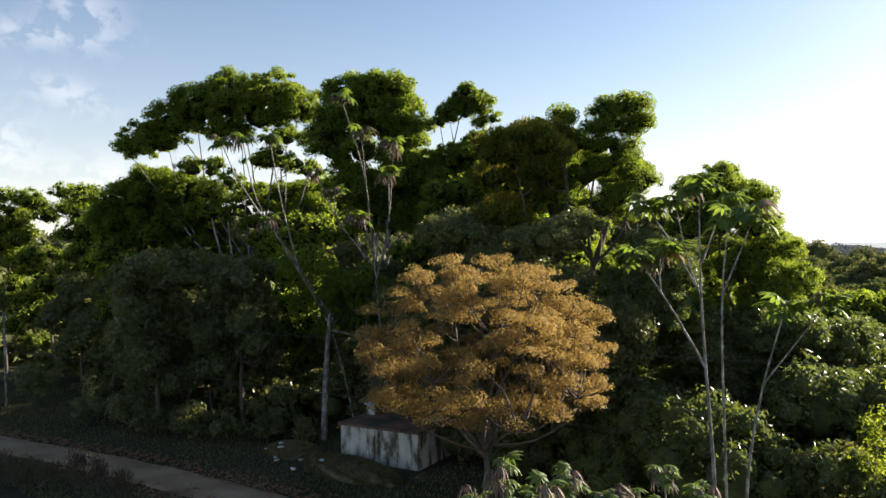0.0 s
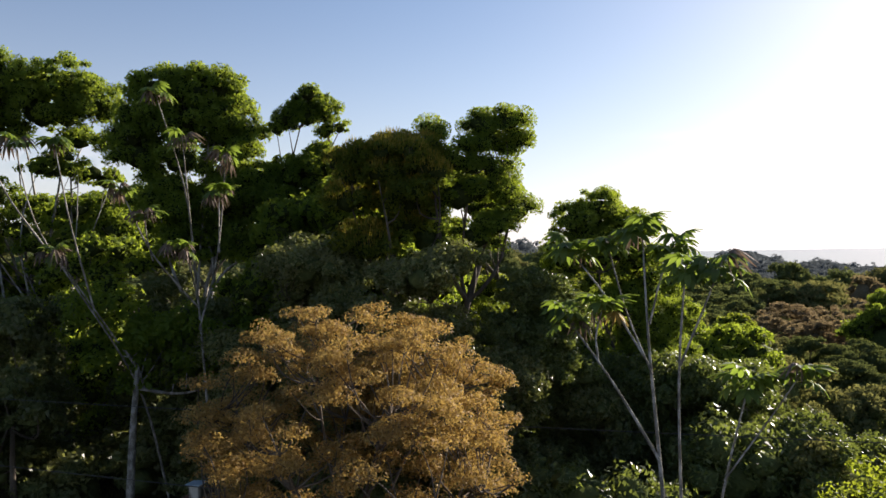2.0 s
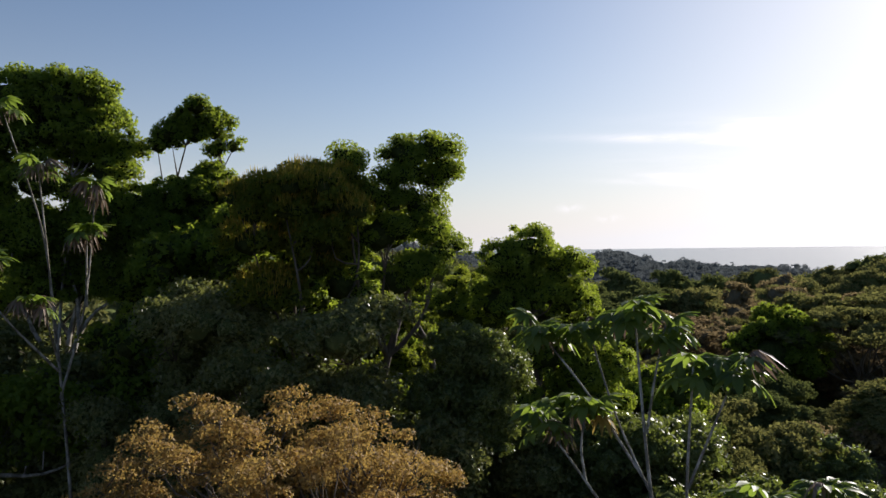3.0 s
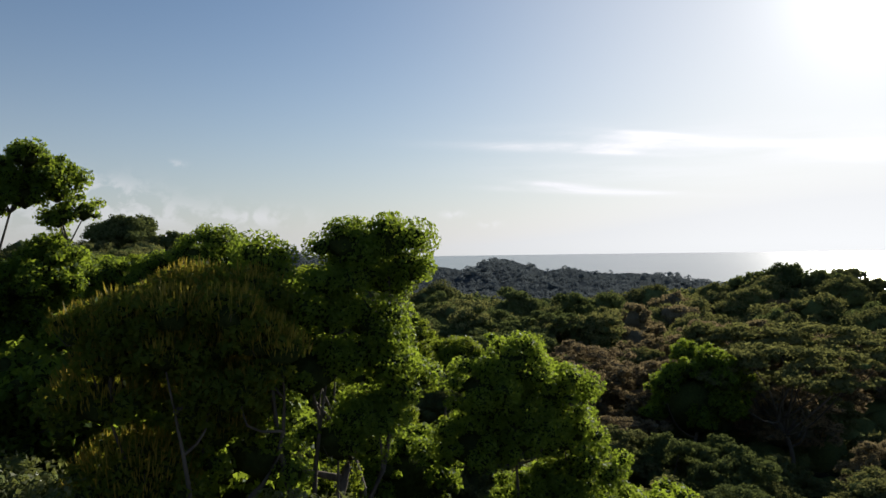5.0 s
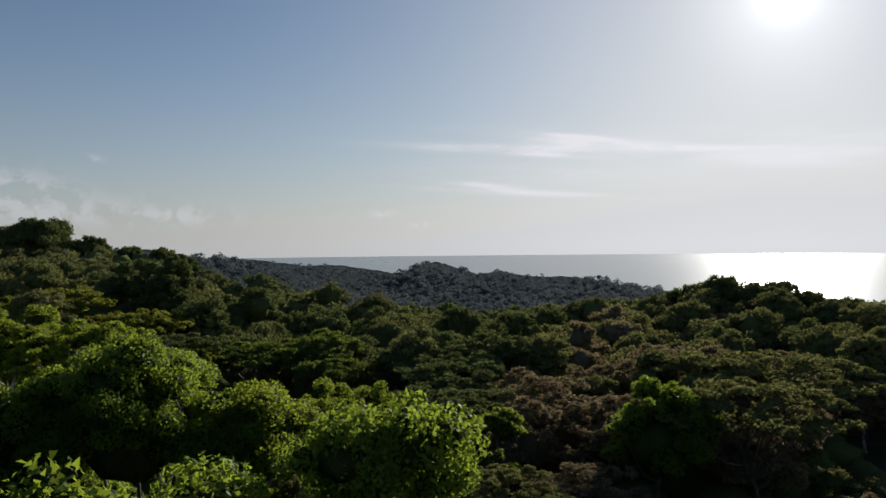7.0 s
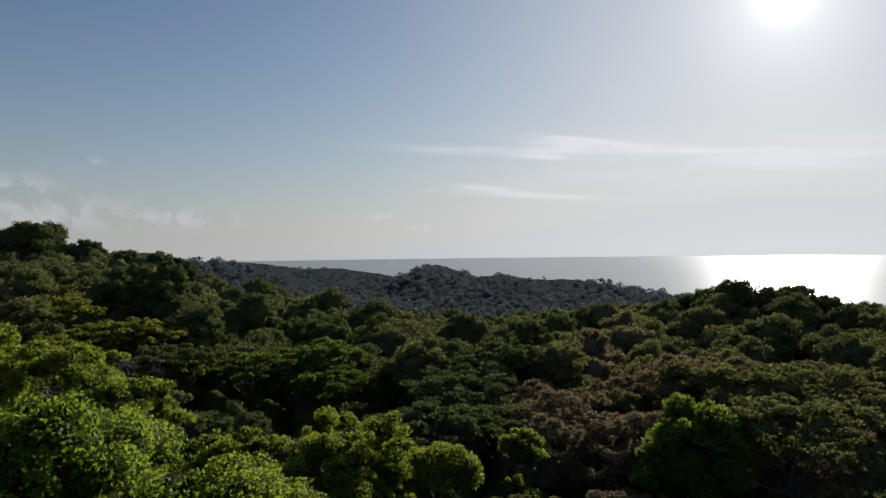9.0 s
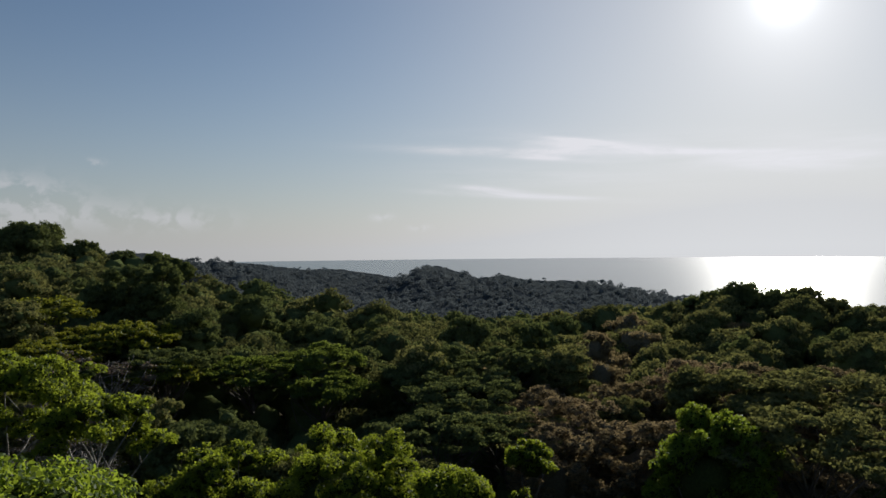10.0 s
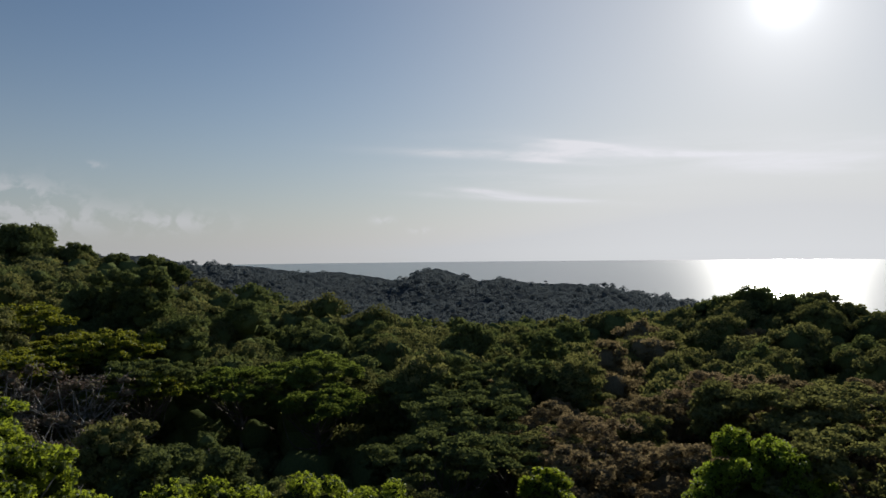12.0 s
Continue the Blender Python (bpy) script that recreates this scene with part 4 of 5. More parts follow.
def mid_tree(name, label, mat, seed, kind, fine=1.0):
    """A smaller-detail tree at the origin, about 20 m high, for copying."""
    rng = np.random.default_rng(seed)
    root = new(name)
    tagged(root, label, "tree", "rainforest canopy trees")
    bark = PALE_BARK if kind in ("open", "bare") else BARK
    heart, reach, flat, leaf, cover, core = [], 6, 0.75, 0.4, 0.65, 0.72
    if kind == "round":
        pads = dome_pads(seed, (0, 0, 13.2), 7.2, 6.4, 30, (1.0, 2.2), -0.35)
        heart = [(0, 0, 12.4, 4.0)]
    elif kind == "flat":
        pads = np.concatenate([dome_pads(seed, (0, 0, 15.4), 9.4, 4.0, 34, (0.9, 1.8), 0.0), dome_pads(seed + 1, (0.5, 0.4, 14.0), 6.4, 1.6, 7, (1.0, 1.6), 0.1)])
        flat, reach, core = 0.42, 18, 0.5
    elif kind == "tall":
        pads = np.concatenate([dome_pads(seed, (0, 0, 14.5), 4.8, 6.0, 22, (1.3, 2.2), -0.6), fill_clumps(seed, (0, 0, 7.5), (3.6, 3.6, 4.5), 10, (1.4, 2.2))])
        heart = [(0, 0, 14, 3.6), (0, 0, 8, 3.2)]
    elif kind == "open":
        pads = dome_pads(seed, (0, 0, 11.5), 7.4, 8.0, 56, (0.9, 1.7), -0.5)
        heart = [(0, 0, 10.5, 4.6)]
        leaf, cover, core, reach = 0.3, 0.5, 0.45, 14
    else:
        pads = dome_pads(seed, (0, 0, 12), 5.4, 6.0, 22, (0.6, 0.95), -0.3)
        leaf, cover, core, reach = 0.3, 0.1, 0.0, 22
    stem = bent((0, 0, -0.6), (0.6, 0.3, 9.5), rng, 0, 7)
    child("trunk", mesh_from("trunk", *tube(stem, np.linspace(0.34, 0.2, 7), 7), bark, True), root)
    for k in rng.permutation(len(pads))[:reach]:
        arm = bent(stem[-1 - k % 3], pads[k, :3], rng, 0.1, 6)
        limb = Soup().add(*tube(arm, np.linspace(0.16, 0.04, 6), 5))
        if kind == "bare":
            for q in range(12):
                at = arm[2 + q % 4]
                limb.add(*tube(bent(at, at + sphere_dirs(rng, 1, -0.1)[0] * rng.uniform(1.0, 2.6), rng, 0.1, 4), np.linspace(0.05, 0.018, 4), 3))
        child("limb", limb.mesh("limb", bark, True), root)
    soup = Soup()
    if len(heart):
        hulls(rng, soup, np.array(heart, float), 0.82, 2, 0.95, 1)
    florets(rng, soup, pads, 0.62 if fine < 1 else 0.85, leaf * fine, cover, flat, -0.35, 1.1 if fine < 1 else 0.9, heart=core, spread=0.7)
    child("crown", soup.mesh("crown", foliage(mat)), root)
    return root


KINDS = [
    ("domed green rainforest tree", CANOPY, 301, "round", 3),
    ("domed green rainforest tree with dense crown", DARK, 302, "round", 3),
    ("flat-topped spreading green rainforest tree", DARK, 303, "flat", 3),
    ("flat-topped spreading olive-green tree", OLIVE, 304, "flat", 2),
    ("tall dense dark green tree", DARK, 305, "tall", 3),
    ("tall olive-green rainforest tree", OLIVE, 306, "tall", 2),
    ("broad domed tree with dull brown foliage", BROWN, 307, "open", 0),
    ("leafless tree with pale grey branches", DRY_LEAF, 308, "bare", 0),
    ("flat-topped tree with sunlit yellowish-green crown", RUSTY, 309, "flat", 0),
    ("wide umbrella-crowned green tree with spreading boughs", UMBRELLA, 310, "flat", 0),
]
PROTO = {}
POOL = [k for k, q in enumerate(KINDS) for _ in range(q[4])]


def plant(k, y, m):
    """A tree of kind k; those nearer the camera have finer leaves."""
    key = (k, y < 152)
    if key in PROTO:
        copy_thing(PROTO[key], m)
    else:
        PROTO[key] = mid_tree("tree", *KINDS[k][:4], fine=0.7 if y < 152 else 1.15)
        PROTO[key].matrix_basis = m


def scatter_mid():
    rng = np.random.default_rng(77)
    y = 92.0
    while y < 246:
        step = 14.2 + (y - 90) * 0.014
        half_l, half_r = 0.72 * (y - 40) + 14, 0.5 * (y - 50) + 14
        for x in np.arange(-20 - half_l, -20 + half_r, step):
            px, py = x + rng.uniform(-4, 4), y + rng.uniform(-4, 4)
            if py < 146 and -72 < px < -20 or -92 < px < -38 and 168 < py < 250:
                continue
            if math.hypot(px - 11, py - 165) < 13 or math.hypot(px + 16, py - 162) < 6:
                continue
            k = POOL[int(rng.integers(len(POOL)))]
            if px > -14 and 128 < py < 250:
                k = 6 if rng.random() < 0.55 else int(rng.choice([3, 5, 0]))
            elif -120 < px < -72 and 150 < py < 200 and rng.random() < 0.3:
                k = 7
            elif px < -85 and py > 180 and rng.random() < 0.4:
                k = 8
            elif -90 < px < -20 and 170 < py < 232 and rng.random() < 0.5:
                k = 2
            s = rng.choice([rng.uniform(0.6, 0.8), rng.uniform(0.95, 1.1), rng.uniform(1.15, 1.35)], p=[0.3, 0.42, 0.28])
            if k == 6:
                s = max(s, 0.9)
            if px > -25 and py < 150:
                s = min(s, 0.78)
            if -8 < px < 22 and 138 < py < 166:
                s = 0.5
            wide = s * rng.uniform(0.95, 1.25) if s > 0.75 else rng.uniform(0.75, 1.0)
            if rng.random() < 0.2:
                continue
            m = Matrix.Translation((px, py, float(ground_z(px, py)) - 0.3)) @ Matrix.Rotation(rng.uniform(0, 6.28), 4, "Z") @ Matrix.Diagonal((wide, wide, s, 1))
            plant(k, py, m)
        y += step
    # spreading umbrella crowns and tall dark trees that stand out
    for k, x, y, s, wide in [(9, -60.5, 223, 1.06, 1.28), (9, -81, 229, 1.05, 1.32), (9, -66, 240, 1.2, 1.0), (0, -43, 233, 1.2, 1.25), (2, -95, 214, 1.2, 1.1), (8, -110, 228, 1.3, 1.1), (8, -119, 205, 1.15, 1.0), (6, -2, 154, 0.72, 1.0), (6, 27, 172, 0.9, 1.1), (6, 20, 188, 0.95, 1.1), (6, 38, 190, 1.0, 1.1), (5, 22, 150, 0.5, 1.3), (7, -84, 168, 1.0, 1.2), (7, -96, 178, 1.05, 1.3), (7, -88, 186, 0.9, 1.1), (4, -50, 190, 0.55, 0.8), (5, -70, 196, 0.5, 0.9), (4, -44, 205, 0.7, 0.7), (5, -58, 176, 0.42, 0.9), (0, -79, 178, 0.5, 0.8), (5, -41, 176, 0.6, 0.8)]:
        plant(k, y, Matrix.Translation((x, y, float(ground_z(x, y)) - 0.3)) @ Matrix.Rotation(x, 4, "Z") @ Matrix.Diagonal((wide, wide, s, 1)))


scatter_mid()

# ---- far woods ----


def far_woods(name, label, mat, spots, height, seed, leaf, cover=0.9, n=8, flat=0.7, tight=1.0, rise=(0.5, 1.0), deep_woods=True, heart=0.72, low=-0.3, spread=0.8, up=0.15):
    """Many crowns joined into one: spots are rows of x, y and crown spacing."""
    rng = np.random.default_rng(seed)
    soup, pads, hearts = Soup(), [], []
    for k, (px, py, step) in enumerate(spots):
        g = float(ground_z(px, py))
        if g < SEA_Z - 8:
            continue
        h = height * rng.uniform(*rise) * (1.35 if rng.random() < 0.12 else 1)
        r = step * rng.uniform(0.38, 0.8) * tight
        deep = r * rng.uniform(0.6, 1.15)
        pads.append(dome_pads(seed + 7 * k, (px, py, g + h - deep), r, deep, n, (0.3 * r, 0.46 * r), -0.25))
        hearts.append((px, py, g + h - deep * 1.1, r * heart))
        if deep_woods:
            hearts.append((px, py, g + h * 0.3, r * heart))
    hulls(rng, soup, np.array(hearts), 1.0 if deep_woods else 0.85, 2 if deep_woods else 1, 0.9, 1)
    pad_leaves(rng, soup, np.concatenate(pads), leaf, cover, flat, 0.7 if deep_woods else 0, spread=spread, up=up, low=low)
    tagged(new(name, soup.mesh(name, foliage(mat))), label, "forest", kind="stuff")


def share(spots, k, n, seed):
    """The part of the spots that falls to material k of n, in drifts."""
    out = []
    for x, y, step in spots:
        v = noise.noise(Vector((x * 0.021 + seed, y * 0.016, seed * 1.7))) * 0.9 + noise.noise(Vector((x * 0.3, y * 0.3, seed))) * 0.8 + (0.12 if x > 0 else -0.12)
        if min(n - 1, max(0, int((v * 0.5 + 0.5) * n))) == k:
            out.append((x, y, step))
    return out


def spots(seed, y0, y1, gap0, gap1, left, right):
    rng = np.random.default_rng(seed)
    y, out = y0, []
    while y < y1:
        step = gap0 + (gap1 - gap0) * (y - y0) / (y1 - y0)
        lo, hi = left(y), right(y)
        for x in np.arange(lo, hi, step):
            out.append((x + rng.uniform(-0.4, 0.4) * step, y + rng.uniform(-0.4, 0.4) * step, step))
        y += step * 0.95
    return out


NEAR_WOODS = spots(500, 232, 400, 12.5, 15, lambda y: -30 - 0.74 * y, lambda y: 0.5 * y)
for k, (mat, word) in enumerate(((DARK, "dark green"), (CANOPY, "mixed green"), (OLIVE, "olive-green"), (BROWN, "dry brown"))):
    far_woods("far_woods", "distant %s rainforest canopy" % word, mat, share(NEAR_WOODS, k, 4, 3.3), 20, 501 + k, 1.0, cover=0.8, n=9)
FAR_WOODS = spots(510, 400, 650, 15, 21, lambda y: -30 - 0.74 * y, lambda y: 0.5 * y)
for k, (mat, word) in enumerate(((DARK, "dark"), (CANOPY, "mixed green"), (OLIVE, "olive"))):
    far_woods("far_woods", "hazy distant %s rainforest on falling ground" % word, mat, share(FAR_WOODS, k, 3, 7.1), 18, 511 + k, 1.9, cover=0.75, n=7)
far_woods("far_woods", "shaded rainforest beyond the roadside trees", CANOPY, spots(520, 20, 300, 14, 15, lambda y: -330, lambda y: min(-112, -30 - 0.74 * y)), 18, 521, 1.8, cover=0.8, n=6)


def ridge_canopy():
    """The closed canopy of the far ridges: one bumpy sheet of crowns, with single treetops standing out of it."""
    rng = np.random.default_rng(530)
    ax, ay = np.arange(-960.0, 440, 5.0), np.arange(560.0, 1440, 5.0)
    gx, gy = np.meshgrid(ax, ay, indexing="ij")
    base = ground_z(gx, gy)
    top = np.zeros_like(gx)
    for x, y, step in spots(530, 565, 1430, 11, 13, lambda y: -955, lambda y: 435):
        r = step * rng.uniform(0.7, 1.15)
        i0, j0 = int((x + 960) / 5), int((y - 560) / 5)
        a, b, c, d = max(0, i0 - 3), i0 + 5, max(0, j0 - 3), j0 + 5
        q = ((gx[a:b, c:d] - x) ** 2 + (gy[a:b, c:d] - y) ** 2) / (r * r)
        top[a:b, c:d] = np.maximum(top[a:b, c:d], rng.uniform(6.0, 8.5) - 2.0 * q)
    v = np.stack([gx, gy, base + np.maximum(top, 5)], -1).reshape(-1, 3)
    n = len(ay)
    i, j = np.meshgrid(np.arange(len(ax) - 1), np.arange(n - 1), indexing="ij")
    f = np.stack([i * n + j, (i + 1) * n + j, (i + 1) * n + j + 1, i * n + j + 1], -1).reshape(-1, 4)
    keep = (base[:-1, :-1] > SEA_Z - 8).ravel()
    tagged(new("ridge_canopy", mesh_from("ridge_canopy", v, f[keep], HAZY, True)), "closed forest canopy of far ridges, greyed to stand for haze", "forest", kind="stuff")


ridge_canopy()
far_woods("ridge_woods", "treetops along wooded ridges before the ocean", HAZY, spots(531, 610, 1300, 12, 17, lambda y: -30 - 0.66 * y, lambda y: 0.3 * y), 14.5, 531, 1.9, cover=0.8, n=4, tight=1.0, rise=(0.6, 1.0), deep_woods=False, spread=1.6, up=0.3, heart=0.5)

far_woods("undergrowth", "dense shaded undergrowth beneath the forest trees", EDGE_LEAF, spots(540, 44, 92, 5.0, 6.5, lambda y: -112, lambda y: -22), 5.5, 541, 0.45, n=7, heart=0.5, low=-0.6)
far_woods("undergrowth", "leafy climbers and saplings on falling ground", CLIMBER, spots(542, 42, 92, 4.2, 5.5, lambda y: -22, lambda y: 14 + 0.3 * (y - 44)), 6.5, 543, 0.28, cover=0.5, n=10, heart=0.45, low=-0.7, flat=0.9)

far_woods("undergrowth", "low trees and saplings beneath the rainforest canopy", CANOPY, spots(545, 92, 236, 8.5, 10.5, lambda y: -30 - 0.66 * y, lambda y: 10 + 0.26 * y), 6, 546, 0.7, cover=0.5, n=6, tight=1.1, rise=(0.4, 1.1))

far_woods("far_woods", "rainforest beyond the open slope", CANOPY, spots(548, 75, 300, 14, 15, lambda y: 0.5 * (y - 40) + 36, lambda y: 0.5 * (y - 40) + 190), 15, 549, 1.6, cover=0.8, n=6)

# landmark trees standing out of the far canopy
for k, (cx, cy, top, rad, mat) in enumerate([(-360, 564, 52, 25, DARK), (-325, 575, 40, 12, DARK), (-303, 590, 33, 11, DARK), (-280, 597, 30, 11, DARK), (-262, 600, 26, 10, DARK), (61, 391, 4, 8, DARK), (71, 393, 11, 12, DARK), (86, 394, 14, 13, DARK), (100, 395, 11.5, 12, DARK), (114, 397, 14, 9, OLIVE), (127, 398, 7, 8, OLIVE), (145, 399, 4, 9, OLIVE), (-33.7, 313.6, 10.5, 9, DARK), (-10.7, 260, 10.8, 8, DARK), (22.6, 385, 5, 10, CANOPY), (-135, 297, 30.5, 8, DARK), (-146, 305, 27, 8, DARK), (-158, 312, 24, 8, DARK)]):
    g = float(ground_z(cx, cy))
    h = max(14, top - g)
    pads = np.concatenate([dome_pads(700 + k, (cx, cy, top - h * 0.5), rad, h * 0.5, 34, (rad * 0.2, rad * 0.36), -0.5)])
    tree("tree", "large dark tree standing above the distant canopy", pads, (cx, cy, top - h, top - h * 0.5), mat, BARK, 700 + k, group="landmark trees of the far canopy", core=0.75, limbs=3, girth=0.5, twigs=0, pad=0.45 + 0.045 * rad, lumps=0.12 * rad, cover=0.6, low=-0.4, hearts=[(cx, cy, top - h * 0.5, rad * 0.72), (cx, cy, top - h * 0.35, rad * 0.6)])

# ---- roadside ----


def box(soup, lo, hi):
    lo, hi = np.array(lo, float), np.array(hi, float)
    c = np.array([[i, j, k] for i in (0, 1) for j in (0, 1) for k in (0, 1)])
    v = lo + c * (hi - lo)
    f = np.array([[0, 1, 3, 2], [4, 6, 7, 5], [0, 4, 5, 1], [2, 3, 7, 6], [0, 2, 6, 4], [1, 5, 7, 3]])
    return soup.add(v, f)


def bevelled(me, width=0.02):
    bm = bmesh.new()
    bm.from_mesh(me)
    bmesh.ops.bevel(bm, geom=bm.edges[:], offset=width, segments=2, affect="EDGES", profile=0.6)
    bm.to_mesh(me)
    bm.free()
    return me


def block(name, lo, hi, mat, parent, label="", width=0.025):
    return child(name, bevelled(box(Soup(), lo, hi).mesh(name, mat), width), parent, label)


ROAD_LINE = [(-130, 3), (-100, 13), (-78, 19.5), (-66, 22.3), (-58.6, 24.0), (-52.0, 25.8), (-46.0, 27.0), (-39.5, 28.0), (-30, 29.2), (-18, 29.4), (-4, 27.5), (15, 24), (45, 18)]


def along(line, n):
    p = np.array(line, float)
    d = np.r_[0, np.cumsum(np.linalg.norm(np.diff(p, axis=0), axis=1))]
    t = np.linspace(0, d[-1], n)
    q = np.stack([np.interp(t, d, p[:, 0]), np.interp(t, d, p[:, 1])], -1)
    for _ in range(12):
        q[1:-1] = 0.25 * q[:-2] + 0.5 * q[1:-1] + 0.25 * q[2:]
    return q


def build_road():
    rng = np.random.default_rng(5)
    q = along(ROAD_LINE, 160)
    d = np.gradient(q, axis=0)
    d /= np.linalg.norm(d, axis=1)[:, None]
    side = np.stack([-d[:, 1], d[:, 0]], -1)
    w = np.linspace(-1.9, 1.9, 11)
    jag = np.zeros((160, 11))
    jag[:, 0], jag[:, -1] = rng.normal(0, 0.18, 160), rng.normal(0, 0.18, 160)
    p = q[:, None] + side[:, None] * (w[None, :] + jag)[..., None]
    rut = 0.03 * np.cos(w * 2.6)
    z = ground_z(p[..., 0], p[..., 1]) + 0.1 + rut[None]
    z[:, 0] -= 0.16
    z[:, -1] -= 0.16
    v = np.concatenate([p, z[..., None]], -1).reshape(-1, 3)
    i, j = np.meshgrid(np.arange(159), np.arange(10), indexing="ij")
    f = np.stack([i * 11 + j, (i + 1) * 11 + j, (i + 1) * 11 + j + 1, i * 11 + j + 1], -1).reshape(-1, 4)
    tagged(new("road", mesh_from("road", v, f, GRAVEL, True)), "narrow worn gravel road with pale wheel tracks", "road", kind="structure")
    # fallen leaves along both edges
    n = 9000
    k = rng.integers(0, 160, n)
    off = np.where(rng.random(n) < 0.6, 1, -1) * np.abs(rng.normal(2.15, 0.6, n))
    c = q[k] + side[k] * off[:, None] + rng.normal(0, 0.3, (n, 2))
    rows = np.concatenate([c, (ground_z(c[:, 0], c[:, 1]) + 0.14)[:, None], np.full((n, 1), 0.08)], 1)
    soup = Soup()
    leaves(rng, soup, rows, 0, 0.17, 0.11, upness=2.5)
    tagged(new("leaf_litter", soup.mesh("leaf_litter", LITTER)), "dry brown leaves fallen along the road edges", "leaf litter", kind="stuff")


build_road()


def build_blockhouse():
    root = new("blockhouse")
    root.matrix_world = pose(-33.95, 38.61, 0.5, 0, 0, 11.2)
    tagged(root, "small flat-roofed concrete blockhouse with stained white walls", "building")
    W, D, H = 7.0, 5.4, 2.12
    block("wall", (0, 0, -0.7), (W, 0.2, H), CONCRETE, root)
    block("wall", (0, D - 0.2, -0.7), (W, D, H), CONCRETE, root)
    block("wall", (0, 0.203, -0.7), (0.2, D - 0.203, H), CONCRETE, root)
    block("wall", (W - 0.2, 0.203, -0.7), (W, D - 0.203, H), CONCRETE, root)
    for x in (3.05, 3.42):
        block("pilaster", (x, -0.09, -0.7), (x + 0.16, -0.003, H - 0.1), CONCRETE, root, "dark-streaked plaster pilaster")
    block("roof", (-0.16, -0.16, H + 0.004), (W + 0.16, D + 0.16, H + 0.19), ROOF_SLAB, root, "flat concrete slab with moss and red leaf litter", 0.04)
    vent = block("vent_box", (0.35, 2.9, H + 0.194), (1.05, 3.6, H + 1.0), CONCRETE, root)
    child("lid", bevelled(box(Soup(), (0.2, 2.75, H + 1.004), (1.2, 3.75, H + 1.08)).mesh("lid", TIN), 0.015), vent, "pale blue tin lid")


build_blockhouse()



MOUNDS = [(-38.6, 37.6, 2.6, 1.9, 0.65, "brown earth bank strewn with leaves and litter"), (-31.0, 36.9, 4.9, 1.9, 0.9, "weedy earth bank in front of a blockhouse")]


def bank_z(x, y):
    """Height of the ground or of an earth bank on it."""
    top = 0.0
    for mx, my, a, b, h, _ in MOUNDS:
        top = max(top, h * math.sqrt(max(0.0, 1 - ((x - mx) / a) ** 2 - ((y - my) / b) ** 2)) - 0.1)
    return float(ground_z(x, y)) + top


def soil_mound(x, y, a, b, h, label, seed):
    rng = np.random.default_rng(seed)
    v, f = ICO[4]
    size = np.array([a, b, h])
    lump = v * (1 + 0.07 * np.sin(v @ rng.normal(0, 4, 3)) + 0.05 * np.sin(v @ rng.normal(0, 9, 3)) + rng.normal(0, 0.012, len(v)))[:, None]
    ob = new("mound", mesh_from("mound", lump * size, f, MOUND, True))
    ob.location = (x, y, float(ground_z(x, y)) - 0.1)
    tagged(ob, label, "mound", kind="structure")
    for name, mat, n, size_l in (("weed_cover", VERGE, 3600, 0.2), ("leaf_cover", LITTER, 1100, 0.13)):
        d = sphere_dirs(rng, n, 0.05)
        p = d * size * 1.02
        turn = rng.normal(0, 1, (n, 3)) * np.array([1, 1, 0.25])
        side = np.cross(turn, rng.normal(0, 1, (n, 3)))
        side /= np.linalg.norm(side, axis=1)[:, None]
        tip = turn * size_l * 0.5 + np.array([0, 0, size_l * (0.8 if mat == VERGE else 0.2)])
        tri = np.stack([p - side * 0.05, p + side * 0.05, p + tip], 1)
        tagged(child(name, mesh_from(name, tri.reshape(-1, 3), np.arange(3 * n).reshape(-1, 3), mat), ob), kind="stuff")


for k, row in enumerate(MOUNDS):
    soil_mound(*row, 21 + k)

# pale-trunked tree by the blockhouse
M3 = [(-41.8, 41.4, 14.3, 2.3), (-40.8, 42.2, 11.5, 2.3), (-38.7, 44.1, 11.9, 2.1), (-37.3, 45.4, 12.8, 2.1), (-39.5, 43.4, 9.6, 1.8), (-36.6, 45.9, 10.4, 1.9)]
tree("tree", "tree with a pale lichen-covered trunk beside a blockhouse", fuller(M3, 31), (-39.5, 41.4, 0.2, 10.5), GREEN, PALE_BARK, 31, puff=0.9, per_area=80, leaf=(0.36, 0.2), limbs=3, girth=0.27, twigs=0)


